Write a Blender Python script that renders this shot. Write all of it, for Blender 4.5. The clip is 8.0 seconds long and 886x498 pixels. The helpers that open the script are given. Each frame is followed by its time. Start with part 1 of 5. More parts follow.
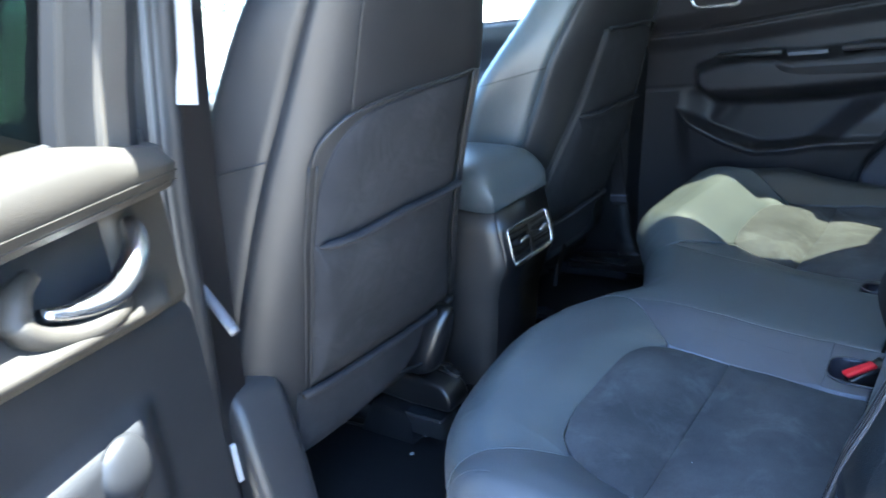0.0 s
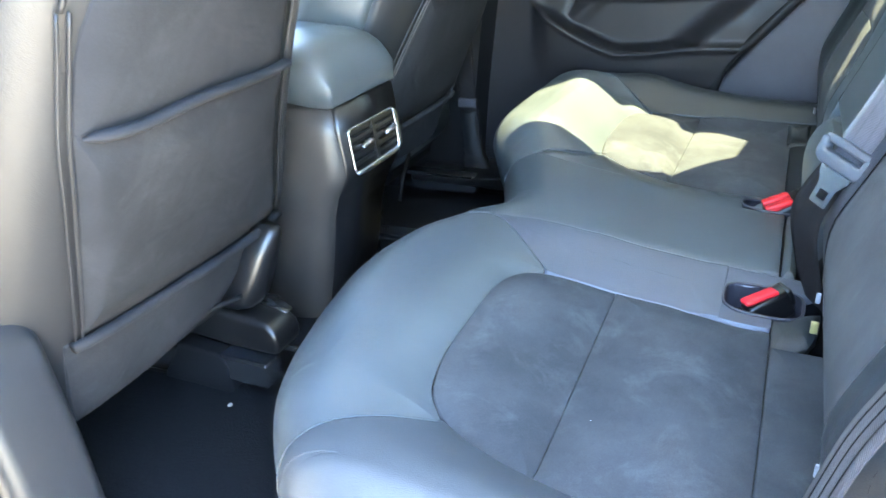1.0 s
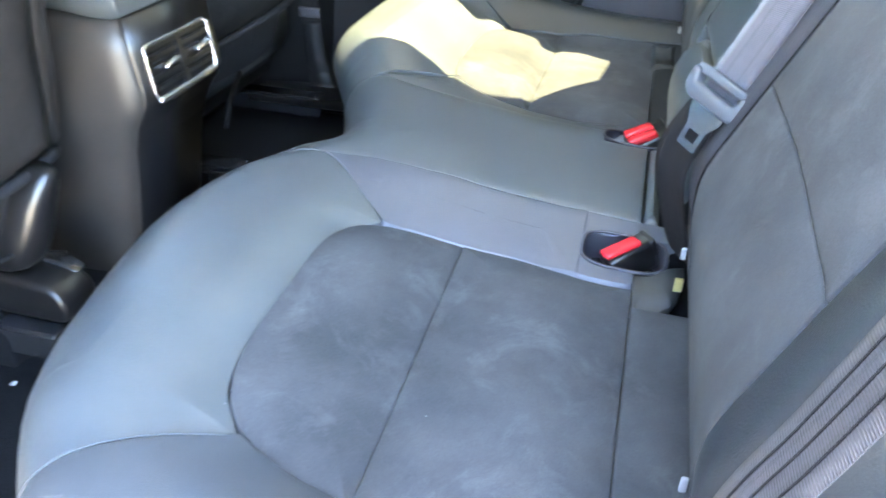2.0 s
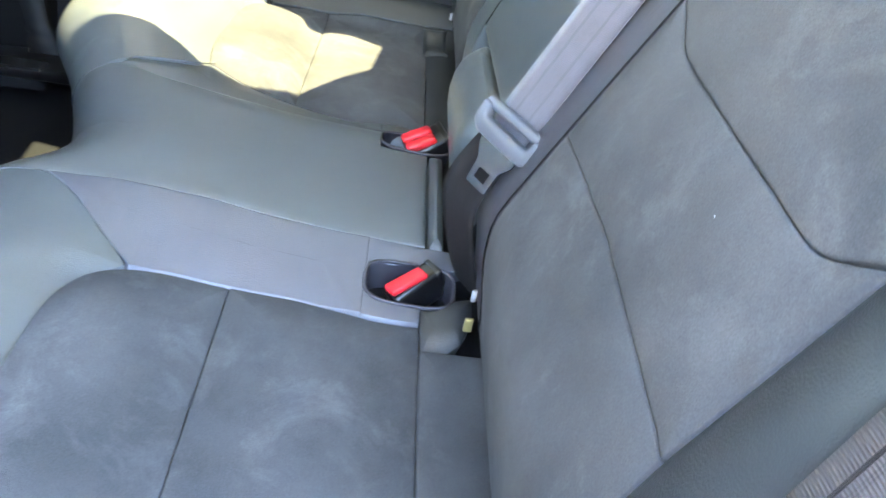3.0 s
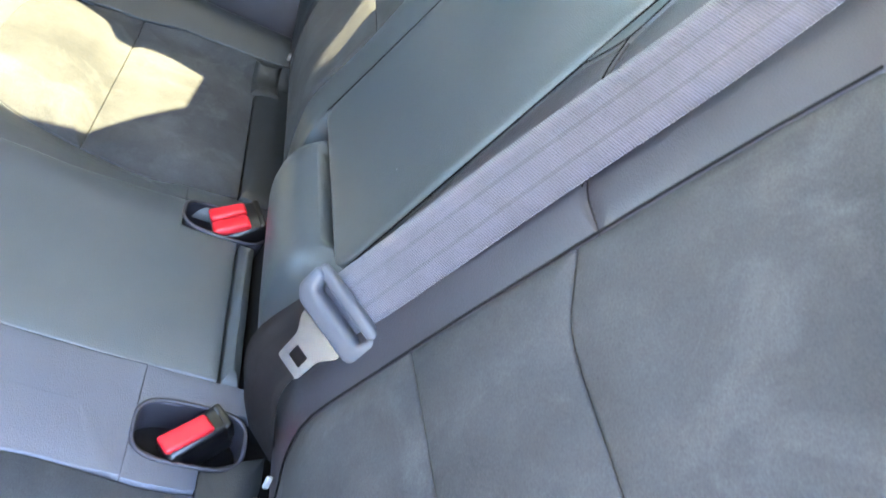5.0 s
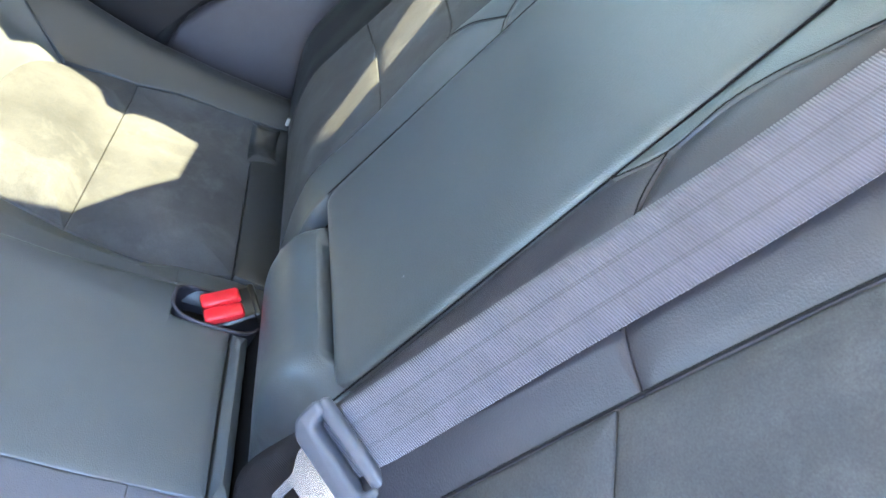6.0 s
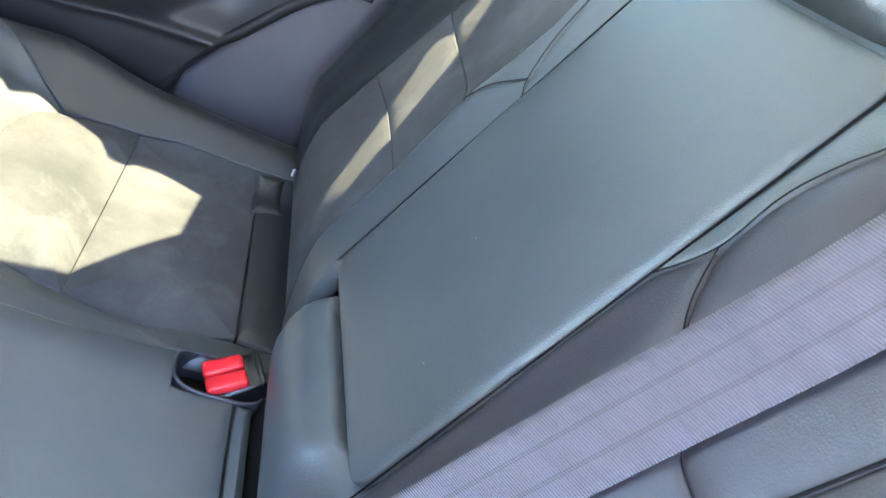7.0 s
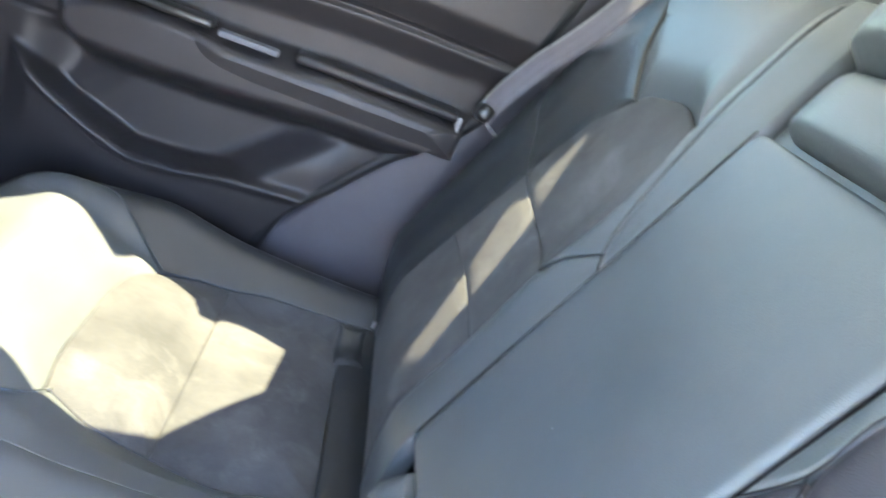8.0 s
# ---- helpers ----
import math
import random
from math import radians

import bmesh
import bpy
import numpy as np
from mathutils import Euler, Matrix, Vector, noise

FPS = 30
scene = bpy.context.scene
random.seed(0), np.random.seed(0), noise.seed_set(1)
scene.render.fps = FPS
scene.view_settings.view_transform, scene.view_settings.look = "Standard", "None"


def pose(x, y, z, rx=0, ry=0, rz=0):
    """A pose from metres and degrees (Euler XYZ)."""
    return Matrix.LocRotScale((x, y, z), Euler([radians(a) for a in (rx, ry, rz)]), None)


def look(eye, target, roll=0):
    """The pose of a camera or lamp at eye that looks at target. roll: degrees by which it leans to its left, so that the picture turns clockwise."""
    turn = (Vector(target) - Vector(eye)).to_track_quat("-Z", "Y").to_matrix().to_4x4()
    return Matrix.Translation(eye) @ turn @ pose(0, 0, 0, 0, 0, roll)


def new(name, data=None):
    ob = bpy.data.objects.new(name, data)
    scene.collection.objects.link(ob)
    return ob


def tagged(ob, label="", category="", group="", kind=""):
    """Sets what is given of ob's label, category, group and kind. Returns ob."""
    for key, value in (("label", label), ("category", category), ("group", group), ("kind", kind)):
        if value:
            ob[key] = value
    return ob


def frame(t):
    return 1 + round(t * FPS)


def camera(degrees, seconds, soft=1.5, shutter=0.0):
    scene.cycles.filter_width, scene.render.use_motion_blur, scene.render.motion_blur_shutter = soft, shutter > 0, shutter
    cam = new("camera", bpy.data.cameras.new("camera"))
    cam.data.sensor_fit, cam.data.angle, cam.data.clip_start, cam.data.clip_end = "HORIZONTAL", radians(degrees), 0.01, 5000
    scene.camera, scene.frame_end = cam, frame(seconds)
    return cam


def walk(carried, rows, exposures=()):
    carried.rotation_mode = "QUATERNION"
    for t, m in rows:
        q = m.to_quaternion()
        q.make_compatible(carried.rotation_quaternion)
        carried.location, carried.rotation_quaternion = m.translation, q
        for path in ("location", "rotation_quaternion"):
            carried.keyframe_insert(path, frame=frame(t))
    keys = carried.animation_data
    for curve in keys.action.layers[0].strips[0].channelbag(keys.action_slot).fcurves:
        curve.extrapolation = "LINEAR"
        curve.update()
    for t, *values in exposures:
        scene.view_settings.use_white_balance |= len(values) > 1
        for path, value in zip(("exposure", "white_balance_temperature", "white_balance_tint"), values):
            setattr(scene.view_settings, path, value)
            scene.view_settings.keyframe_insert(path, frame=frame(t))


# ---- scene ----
cam = camera(60.7, 8.0, shutter=0.3)
PATH = [
    (0, (-1.227, -0.092, 0.821), (0.253, 1.098, 0.195), -8.2),
    (0.3, (-1.16, -0.017, 0.831), (0.398, 0.999, 0.095), -7.2),
    (0.5, (-1.13, 0.021, 0.78), (0.487, 0.939, 0.043), -6.1),
    (1, (-1.044, 0.063, 0.725), (0.585, 0.831, -0.146), -2.9),
    (1.5, (-0.953, 0.06, 0.71), (0.636, 0.764, -0.28), -2.0),
    (2, (-0.882, 0.07, 0.691), (0.75, 0.49, -0.386), 1.2),
    (2.1, (-0.861, 0.074, 0.69), (0.776, 0.42, -0.405), 2.2),
    (2.2, (-0.845, 0.069, 0.684), (0.797, 0.356, -0.421), 2.2),
    (3.3, (-0.741, 0.116, 0.727), (0.86, -0.239, -0.418), 16.6),
    (3.5, (-0.725, 0.122, 0.728), (0.851, -0.302, -0.428), 20.0),
    (4, (-0.679, 0.114, 0.748), (0.859, -0.459, -0.395), 25.5),
    (4.5, (-0.625, 0.111, 0.753), (0.907, -0.569, -0.339), 28.1),
    (5, (-0.585, 0.122, 0.772), (0.982, -0.576, -0.256), 29.0),
    (5.2, (-0.568, 0.123, 0.777), (1.022, -0.557, -0.227), 28.7),
    (6.5, (-0.478, 0.135, 0.786), (1.153, -0.545, -0.151), 28.3),
    (7, (-0.457, 0.142, 0.791), (1.201, -0.522, -0.107), 28.2),
    (7.5, (-0.436, 0.14, 0.812), (1.264, -0.499, -0.026), 27.6),
    (7.7, (-0.425, 0.132, 0.824), (1.327, -0.423, 0.034), 26.0),
    (7.9, (-0.426, 0.142, 0.838), (1.369, -0.300, 0.076), 24.3),
    (8, (-0.434, 0.153, 0.84), (1.386, -0.218, 0.099), 23.3),
]
walk(cam, [(t, look(eye, target, roll)) for t, eye, target, roll in PATH], [(0, 5.22, 5320, 6), (0.2, 5.86, 5540, 6), (0.5, 6.34, 5900, 6), (1, 6.6, 6250, 4), (2, 6.88, 6880, 9), (3.5, 6.95, 7150, 10), (4.5, 6.90, 7000, 12), (6.5, 6.66, 6350, 14), (8, 6.72, 6450, 18)])
from mathutils.geometry import tessellate_polygon

# ---- light ----
SUN_DIR = Vector((0.25, -0.18, 1.0)).normalized()      # towards the sun
world = bpy.data.worlds.new("sky")
scene.world = world
world.use_nodes = True
wn = world.node_tree.nodes
sky = wn.new("ShaderNodeTexSky")
sky.sky_type = "NISHITA"
sky.sun_disc = False
sky.sun_elevation = math.asin(SUN_DIR.z)
sky.sun_rotation = math.atan2(SUN_DIR.x, SUN_DIR.y)
wn["Background"].inputs["Strength"].default_value = 0.115
world.node_tree.links.new(sky.outputs["Color"], wn["Background"].inputs["Color"])
lamp = bpy.data.lights.new("sun", "SUN")
lamp.energy, lamp.angle, lamp.color = 4.4, radians(0.5), (1.0, 0.94, 0.80)
sun = new("sun", lamp)
sun.matrix_world = look(SUN_DIR * 20, (0, 0, 0))


# ---- materials ----
def material(name, base, rough=0.5, metal=0.0, coat=0.0):
    m = bpy.data.materials.new(name)
    m.use_nodes = True
    b = m.node_tree.nodes["Principled BSDF"]
    b.inputs["Base Color"].default_value = (*base, 1)
    b.inputs["Roughness"].default_value = rough
    b.inputs["Metallic"].default_value = metal
    b.inputs["Coat Weight"].default_value = coat
    return m


def node(m, kind, **inputs):
    n = m.node_tree.nodes.new(kind)
    for k, v in inputs.items():
        n.inputs[k.replace("_", " ")].default_value = v
    return n


def wire(m, a, b):
    m.node_tree.links.new(a, b)


def object_coords(m, scale=(1, 1, 1)):
    c = m.node_tree.nodes.new("ShaderNodeTexCoord")
    p = m.node_tree.nodes.new("ShaderNodeMapping")
    p.inputs["Scale"].default_value = scale
    wire(m, c.outputs["Object"], p.inputs["Vector"])
    return p.outputs["Vector"]


def varied(m, lo, hi, scale, vec, low=0.35, high=0.7, detail=5.0, rough=None):
    """Mottle the base colour between two tones, and the roughness with it."""
    n = node(m, "ShaderNodeTexNoise", Scale=scale, Detail=detail, Roughness=0.6)
    wire(m, vec, n.inputs["Vector"])
    r = m.node_tree.nodes.new("ShaderNodeValToRGB")
    r.color_ramp.elements[0].position, r.color_ramp.elements[1].position = low, high
    r.color_ramp.elements[0].color, r.color_ramp.elements[1].color = (*lo, 1), (*hi, 1)
    wire(m, n.outputs["Fac"], r.inputs["Fac"])
    b = m.node_tree.nodes["Principled BSDF"]
    wire(m, r.outputs["Color"], b.inputs["Base Color"])
    if rough:
        q = node(m, "ShaderNodeMapRange", To_Min=rough[0], To_Max=rough[1])
        wire(m, n.outputs["Fac"], q.inputs["Value"])
        wire(m, q.outputs["Result"], b.inputs["Roughness"])
    return n, r


def bumped(m, height, strength, distance, before=None):
    u = node(m, "ShaderNodeBump", Strength=strength, Distance=distance)
    wire(m, height, u.inputs["Height"])
    if before:
        wire(m, before.outputs["Normal"], u.inputs["Normal"])
    wire(m, u.outputs["Normal"], m.node_tree.nodes["Principled BSDF"].inputs["Normal"])
    return u


def leather(name, lo, hi, rough=(0.36, 0.50), gloss=0.55):
    m = material(name, lo)
    v = object_coords(m)
    varied(m, lo, hi, 7.0, v, rough=rough)
    m.node_tree.nodes["Principled BSDF"].inputs["Specular IOR Level"].default_value = gloss
    g = node(m, "ShaderNodeTexVoronoi", Scale=850.0)
    wire(m, v, g.inputs["Vector"])
    u = bumped(m, g.outputs["Distance"], 0.35, 0.0004)
    w = node(m, "ShaderNodeTexNoise", Scale=28.0, Detail=3.0)
    wire(m, v, w.inputs["Vector"])
    bumped(m, w.outputs["Fac"], 0.14, 0.003, u)
    return m


def suede(name, lo, hi, dust, crease=0.35, sheen=0.06, gloss=0.2):
    m = material(name, lo, 0.95)
    v = object_coords(m)
    n, r = varied(m, lo, hi, 7.0, v, 0.36, 0.66, 6.0)
    s = node(m, "ShaderNodeTexNoise", Scale=13.0, Detail=8.0, Distortion=0.5, Roughness=0.66)
    wire(m, v, s.inputs["Vector"])
    k = m.node_tree.nodes.new("ShaderNodeValToRGB")
    k.color_ramp.elements[0].position, k.color_ramp.elements[1].position = 0.53, 0.78
    k.color_ramp.elements[0].color, k.color_ramp.elements[1].color = (0, 0, 0, 1), (0.42, 0.42, 0.42, 1)
    wire(m, s.outputs["Fac"], k.inputs["Fac"])
    mix = m.node_tree.nodes.new("ShaderNodeMix")
    mix.data_type = "RGBA"
    wire(m, k.outputs["Color"], mix.inputs[0])
    wire(m, r.outputs["Color"], mix.inputs[6])
    mix.inputs[7].default_value = (*dust, 1)
    b = m.node_tree.nodes["Principled BSDF"]
    nap = node(m, "ShaderNodeTexNoise", Scale=850.0, Detail=3.0, Roughness=0.7)
    wire(m, v, nap.inputs["Vector"])
    shade = node(m, "ShaderNodeMapRange", From_Min=0.25, From_Max=0.75, To_Min=0.76, To_Max=1.24)
    wire(m, nap.outputs["Fac"], shade.inputs["Value"])
    pile = m.node_tree.nodes.new("ShaderNodeMix")
    pile.data_type, pile.blend_type = "RGBA", "MULTIPLY"
    pile.inputs[0].default_value = 1.0
    wire(m, mix.outputs[2], pile.inputs[6])
    wire(m, shade.outputs["Result"], pile.inputs[7])
    wire(m, pile.outputs[2], b.inputs["Base Color"])
    b.inputs["Sheen Weight"].default_value = sheen
    b.inputs["Sheen Roughness"].default_value = 0.6
    b.inputs["Specular IOR Level"].default_value = gloss
    f = node(m, "ShaderNodeTexNoise", Scale=900.0, Detail=2.0)
    wire(m, v, f.inputs["Vector"])
    u = bumped(m, f.outputs["Fac"], 0.4, 0.0006)
    w = node(m, "ShaderNodeTexNoise", Scale=14.0 if crease > 0.5 else 22.0, Detail=3.0, Distortion=0.6)
    wire(m, v, w.inputs["Vector"])
    bumped(m, w.outputs["Fac"], crease, 0.005, u)
    return m


def plastic(name, lo, hi, rough=(0.42, 0.58), grain=1200.0, gloss=0.4):
    m = material(name, lo)
    m.node_tree.nodes["Principled BSDF"].inputs["Specular IOR Level"].default_value = gloss
    v = object_coords(m)
    varied(m, lo, hi, 9.0, v, rough=rough)
    g = node(m, "ShaderNodeTexNoise", Scale=grain, Detail=1.0)
    wire(m, v, g.inputs["Vector"])
    bumped(m, g.outputs["Fac"], 0.25, 0.0004)
    return m


def webbing(name, lo, hi, sheen=0.25):
    """Woven belt: uv runs along (u, metres) and across (v, 0 to 1) the band."""
    m = material(name, lo, 0.75)
    c = m.node_tree.nodes.new("ShaderNodeTexCoord")
    p = m.node_tree.nodes.new("ShaderNodeMapping")
    p.inputs["Scale"].default_value = (1, 0.047, 1)
    p.inputs["Rotation"].default_value = (0, 0, radians(-14))
    wire(m, c.outputs["UV"], p.inputs["Vector"])
    w = node(m, "ShaderNodeTexWave", Scale=205.0, Distortion=0.4)
    wire(m, p.outputs["Vector"], w.inputs["Vector"])
    x = m.node_tree.nodes.new("ShaderNodeSeparateXYZ")
    wire(m, c.outputs["UV"], x.inputs["Vector"])
    r = m.node_tree.nodes.new("ShaderNodeValToRGB")
    e = r.color_ramp.elements
    field = tuple(0.45 * a + 0.62 * b for a, b in zip(lo, hi))
    thread = tuple(0.72 * a for a in lo)
    e[0].position, e[0].color = 0.0, (*lo, 1)
    e[1].position, e[1].color = 1.0, (*lo, 1)
    for at, col in ((0.08, field), (0.290, field), (0.305, thread), (0.320, field), (0.335, thread), (0.350, field), (0.650, field), (0.665, thread), (0.680, field), (0.695, thread), (0.710, field), (0.92, field)):
        q = e.new(at)
        q.color = (*col, 1)
    wire(m, x.outputs["Y"], r.inputs["Fac"])
    n = node(m, "ShaderNodeTexNoise", Scale=60.0, Detail=4.0)
    mix = m.node_tree.nodes.new("ShaderNodeMix")
    mix.data_type, mix.blend_type = "RGBA", "MULTIPLY"
    mix.inputs[0].default_value = 0.5
    wire(m, c.outputs["Object"], n.inputs["Vector"])
    wire(m, r.outputs["Color"], mix.inputs[6])
    wire(m, n.outputs["Fac"], mix.inputs[7])
    b = m.node_tree.nodes["Principled BSDF"]
    shade = node(m, "ShaderNodeMapRange", To_Min=0.62, To_Max=1.28)
    wire(m, w.outputs["Fac"], shade.inputs["Value"])
    rib = m.node_tree.nodes.new("ShaderNodeMix")
    rib.data_type, rib.blend_type = "RGBA", "MULTIPLY"
    rib.inputs[0].default_value = 1.0
    wire(m, mix.outputs[2], rib.inputs[6])
    wire(m, shade.outputs["Result"], rib.inputs[7])
    wire(m, rib.outputs[2], b.inputs["Base Color"])
    b.inputs["Sheen Weight"].default_value = sheen
    bumped(m, w.outputs["Fac"], 0.6, 0.0006)
    return m


LEATHER = leather("slate_leatherette", (0.0440, 0.0512, 0.0560), (0.0605, 0.0690, 0.0745))
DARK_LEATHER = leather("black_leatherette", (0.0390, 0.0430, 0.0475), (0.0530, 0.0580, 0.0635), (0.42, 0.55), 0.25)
LEATHER_PLUM = leather("dark_grey_leatherette", (0.0472, 0.0502, 0.0637), (0.0625, 0.0661, 0.0814))
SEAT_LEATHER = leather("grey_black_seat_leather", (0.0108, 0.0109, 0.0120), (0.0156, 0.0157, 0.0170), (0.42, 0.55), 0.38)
SUEDE = suede("dusty_grey_suede", (0.0300, 0.0310, 0.0328), (0.0560, 0.0572, 0.0596), (0.118, 0.121, 0.125), crease=0.38, sheen=0.02, gloss=0.13)
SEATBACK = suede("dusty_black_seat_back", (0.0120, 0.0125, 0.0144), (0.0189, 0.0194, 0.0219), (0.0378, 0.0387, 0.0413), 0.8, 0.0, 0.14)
SEAM = material("seam_thread", (0.042, 0.049, 0.053), 0.7)
CORE = material("dark_foam_cover", (0.005, 0.005, 0.0055), 0.95)
CORE.node_tree.nodes["Principled BSDF"].inputs["Specular IOR Level"].default_value = 0.15
PLASTIC = plastic("black_grained_plastic", (0.0046, 0.0044, 0.0048), (0.0080, 0.0076, 0.0082), (0.25, 0.37), gloss=0.42)
SHIELD = plastic("dark_grey_shield_plastic", (0.0150, 0.0152, 0.0168), (0.0200, 0.0204, 0.0224), (0.36, 0.48), gloss=0.35)
PLASTIC_WARM = plastic("warm_grey_plastic", (0.024, 0.021, 0.019), (0.033, 0.0288, 0.026), (0.38, 0.48))
DOOR_TRIM = plastic("plum_black_door_trim", (0.0129, 0.0116, 0.0126), (0.0175, 0.0158, 0.0170), (0.40, 0.52), gloss=0.25)
DOOR_LEATHER = leather("black_door_leather", (0.0200, 0.0174, 0.0138), (0.0245, 0.0215, 0.0172), (0.46, 0.58), 0.18)
DOOR_BLACK = leather("black_door_vinyl", (0.0072, 0.0074, 0.0082), (0.011, 0.0112, 0.0122), (0.42, 0.54), 0.28)
# side leatherette, its colour darkened for the far seat's shade
SIDE_LEATHER = leather("shaded_side_leatherette", (0.0138, 0.0158, 0.0178), (0.0196, 0.0222, 0.0246), (0.38, 0.50), 0.42)
# bolster leather with the near seat's plum shade mixed into its colour
BOLSTER = leather("plum_shaded_bolster_leather", (0.0262, 0.0244, 0.0305), (0.0360, 0.0338, 0.0415), (0.38, 0.50), 0.40)
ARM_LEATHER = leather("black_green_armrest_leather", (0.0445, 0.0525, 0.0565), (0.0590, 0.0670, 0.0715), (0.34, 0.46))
TRIM = plastic("grey_side_trim", (0.037, 0.034, 0.040), (0.049, 0.046, 0.053), gloss=0.3)
GLOSSY = material("glossy_black_plastic", (0.012, 0.012, 0.013), 0.16)
RUBBER = material("black_rubber_seal", (0.0085, 0.0085, 0.0092), 0.6)
RUBBER.node_tree.nodes["Principled BSDF"].inputs["Specular IOR Level"].default_value = 0.3
CHROME = material("satin_chrome", (0.56, 0.56, 0.575), 0.26, 1.0)
STEEL = material("belt_tongue_steel", (0.44, 0.48, 0.54), 0.26, 1.0)
# window frame strip: the beige of its sunlight is put into the colour
SUNNY_TRIM = plastic("sunlit_frame_trim", (0.046, 0.040, 0.032), (0.060, 0.053, 0.043))
RED = plastic("red_plastic", (0.55, 0.012, 0.02), (0.62, 0.02, 0.03), (0.35, 0.45))
WHITE = material("white_label_paper", (0.27, 0.27, 0.285), 0.6)
BRASS = material("brass_anchor", (0.55, 0.45, 0.18), 0.4, 0.6)
GREY_PLASTIC = plastic("slate_grey_plastic", (0.052, 0.056, 0.067), (0.070, 0.074, 0.086))
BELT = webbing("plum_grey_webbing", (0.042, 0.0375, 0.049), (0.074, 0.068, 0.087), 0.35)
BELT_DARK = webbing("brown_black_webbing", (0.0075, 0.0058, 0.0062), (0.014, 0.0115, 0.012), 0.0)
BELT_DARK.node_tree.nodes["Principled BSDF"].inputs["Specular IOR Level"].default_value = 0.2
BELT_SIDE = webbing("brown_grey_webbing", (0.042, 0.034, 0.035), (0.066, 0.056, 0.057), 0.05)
LINER = material("headliner_cloth", (0.30, 0.30, 0.29), 0.95)
varied(LINER, (0.36, 0.36, 0.35), (0.42, 0.42, 0.41), 40.0, object_coords(LINER))
PAINT = material("dark_car_paint", (0.03, 0.032, 0.036), 0.3, 0.2, 0.8)


def carpet_material(name, lo, hi):
    m = material(name, lo, 0.98)
    m.node_tree.nodes["Principled BSDF"].inputs["Specular IOR Level"].default_value = 0.12
    v = object_coords(m)
    varied(m, lo, hi, 320.0, v, 0.3, 0.75, 4.0)
    n = node(m, "ShaderNodeTexNoise", Scale=420.0, Detail=3.0)
    wire(m, v, n.inputs["Vector"])
    bumped(m, n.outputs["Fac"], 0.8, 0.003)
    return m


CARPET = carpet_material("black_carpet", (0.0030, 0.0030, 0.0036), (0.0075, 0.0075, 0.0088))
MAT = carpet_material("charcoal_floor_mat", (0.0036, 0.0040, 0.0050), (0.0095, 0.0102, 0.0122))
ASPHALT = material("sandy_concrete", (0.33, 0.29, 0.235), 0.9)
varied(ASPHALT, (0.29, 0.25, 0.20), (0.38, 0.33, 0.27), 30.0, object_coords(ASPHALT))


def tinted_pane(name, tint):
    """Thin tinted glass: lets a tinted share of the light straight through and mirrors a little."""
    m = bpy.data.materials.new(name)
    m.use_nodes = True
    n = m.node_tree.nodes
    n.remove(n["Principled BSDF"])
    t = n.new("ShaderNodeBsdfTransparent")
    t.inputs["Color"].default_value = (*tint, 1)
    g = n.new("ShaderNodeBsdfGlossy")
    g.inputs["Roughness"].default_value = 0.02
    x = n.new("ShaderNodeMixShader")
    x.inputs[0].default_value = 0.05
    wire(m, t.outputs[0], x.inputs[1])
    wire(m, g.outputs[0], x.inputs[2])
    wire(m, x.outputs[0], n["Material Output"].inputs["Surface"])
    return m


# translucent sheet added under the roof to send soft light down
LIGHT_MASK = bpy.data.materials.new("pale_light_mask")
LIGHT_MASK.use_nodes = True
thin = LIGHT_MASK.node_tree.nodes.new("ShaderNodeBsdfTranslucent")
thin.inputs["Color"].default_value = (0.072, 0.080, 0.088, 1)
both = LIGHT_MASK.node_tree.nodes.new("ShaderNodeAddShader")
LIGHT_MASK.node_tree.nodes["Principled BSDF"].inputs["Base Color"].default_value = (0.35, 0.35, 0.34, 1)
LIGHT_MASK.node_tree.nodes["Principled BSDF"].inputs["Roughness"].default_value = 0.95
wire(LIGHT_MASK, LIGHT_MASK.node_tree.nodes["Principled BSDF"].outputs[0], both.inputs[0])
wire(LIGHT_MASK, thin.outputs[0], both.inputs[1])
wire(LIGHT_MASK, both.outputs[0], LIGHT_MASK.node_tree.nodes["Material Output"].inputs["Surface"])
# tint of the pane added in the roof, which colours the sun patches
ROOF_FILTER = tinted_pane("tinted_roof_filter", (0.378, 0.376, 0.318))
PRIVACY = tinted_pane("dark_privacy_glass", (0.27, 0.31, 0.29))
CLEAR = tinted_pane("green_window_glass", (0.86, 0.89, 0.87))
DARK_GLASS = tinted_pane("dark_green_glass", (0.060, 0.088, 0.078))


# ---- mesh helpers ----
def origin(ob):
    at = Vector()
    while ob:
        at += ob.location
        ob = ob.parent
    return at


def thing(name, at, label, category, group="", kind=""):
    ob = new(name)
    ob.location = at
    ob.empty_display_size = 0.05
    return tagged(ob, label, category, group, kind)


def part(name, bm, mat, parent=None, label="", smooth=True):
    """Link a bmesh, given in world coordinates, as one mesh object under a thing or part."""
    if parent:
        bmesh.ops.translate(bm, verts=bm.verts, vec=-origin(parent))
    me = bpy.data.meshes.new(name)
    if smooth:
        for f in bm.faces:
            f.smooth = True
    bm.to_mesh(me)
    bm.free()
    me.materials.append(mat)
    ob = new(name, me)
    if parent:
        ob.parent = parent
    return tagged(ob, label)


def sharp(ob, degrees=35):
    ob.data.set_sharp_from_angle(angle=radians(degrees))
    return ob


def smoothstep(a, b, t):
    t = min(1.0, max(0.0, (t - a) / (b - a)))
    return t * t * (3 - 2 * t)


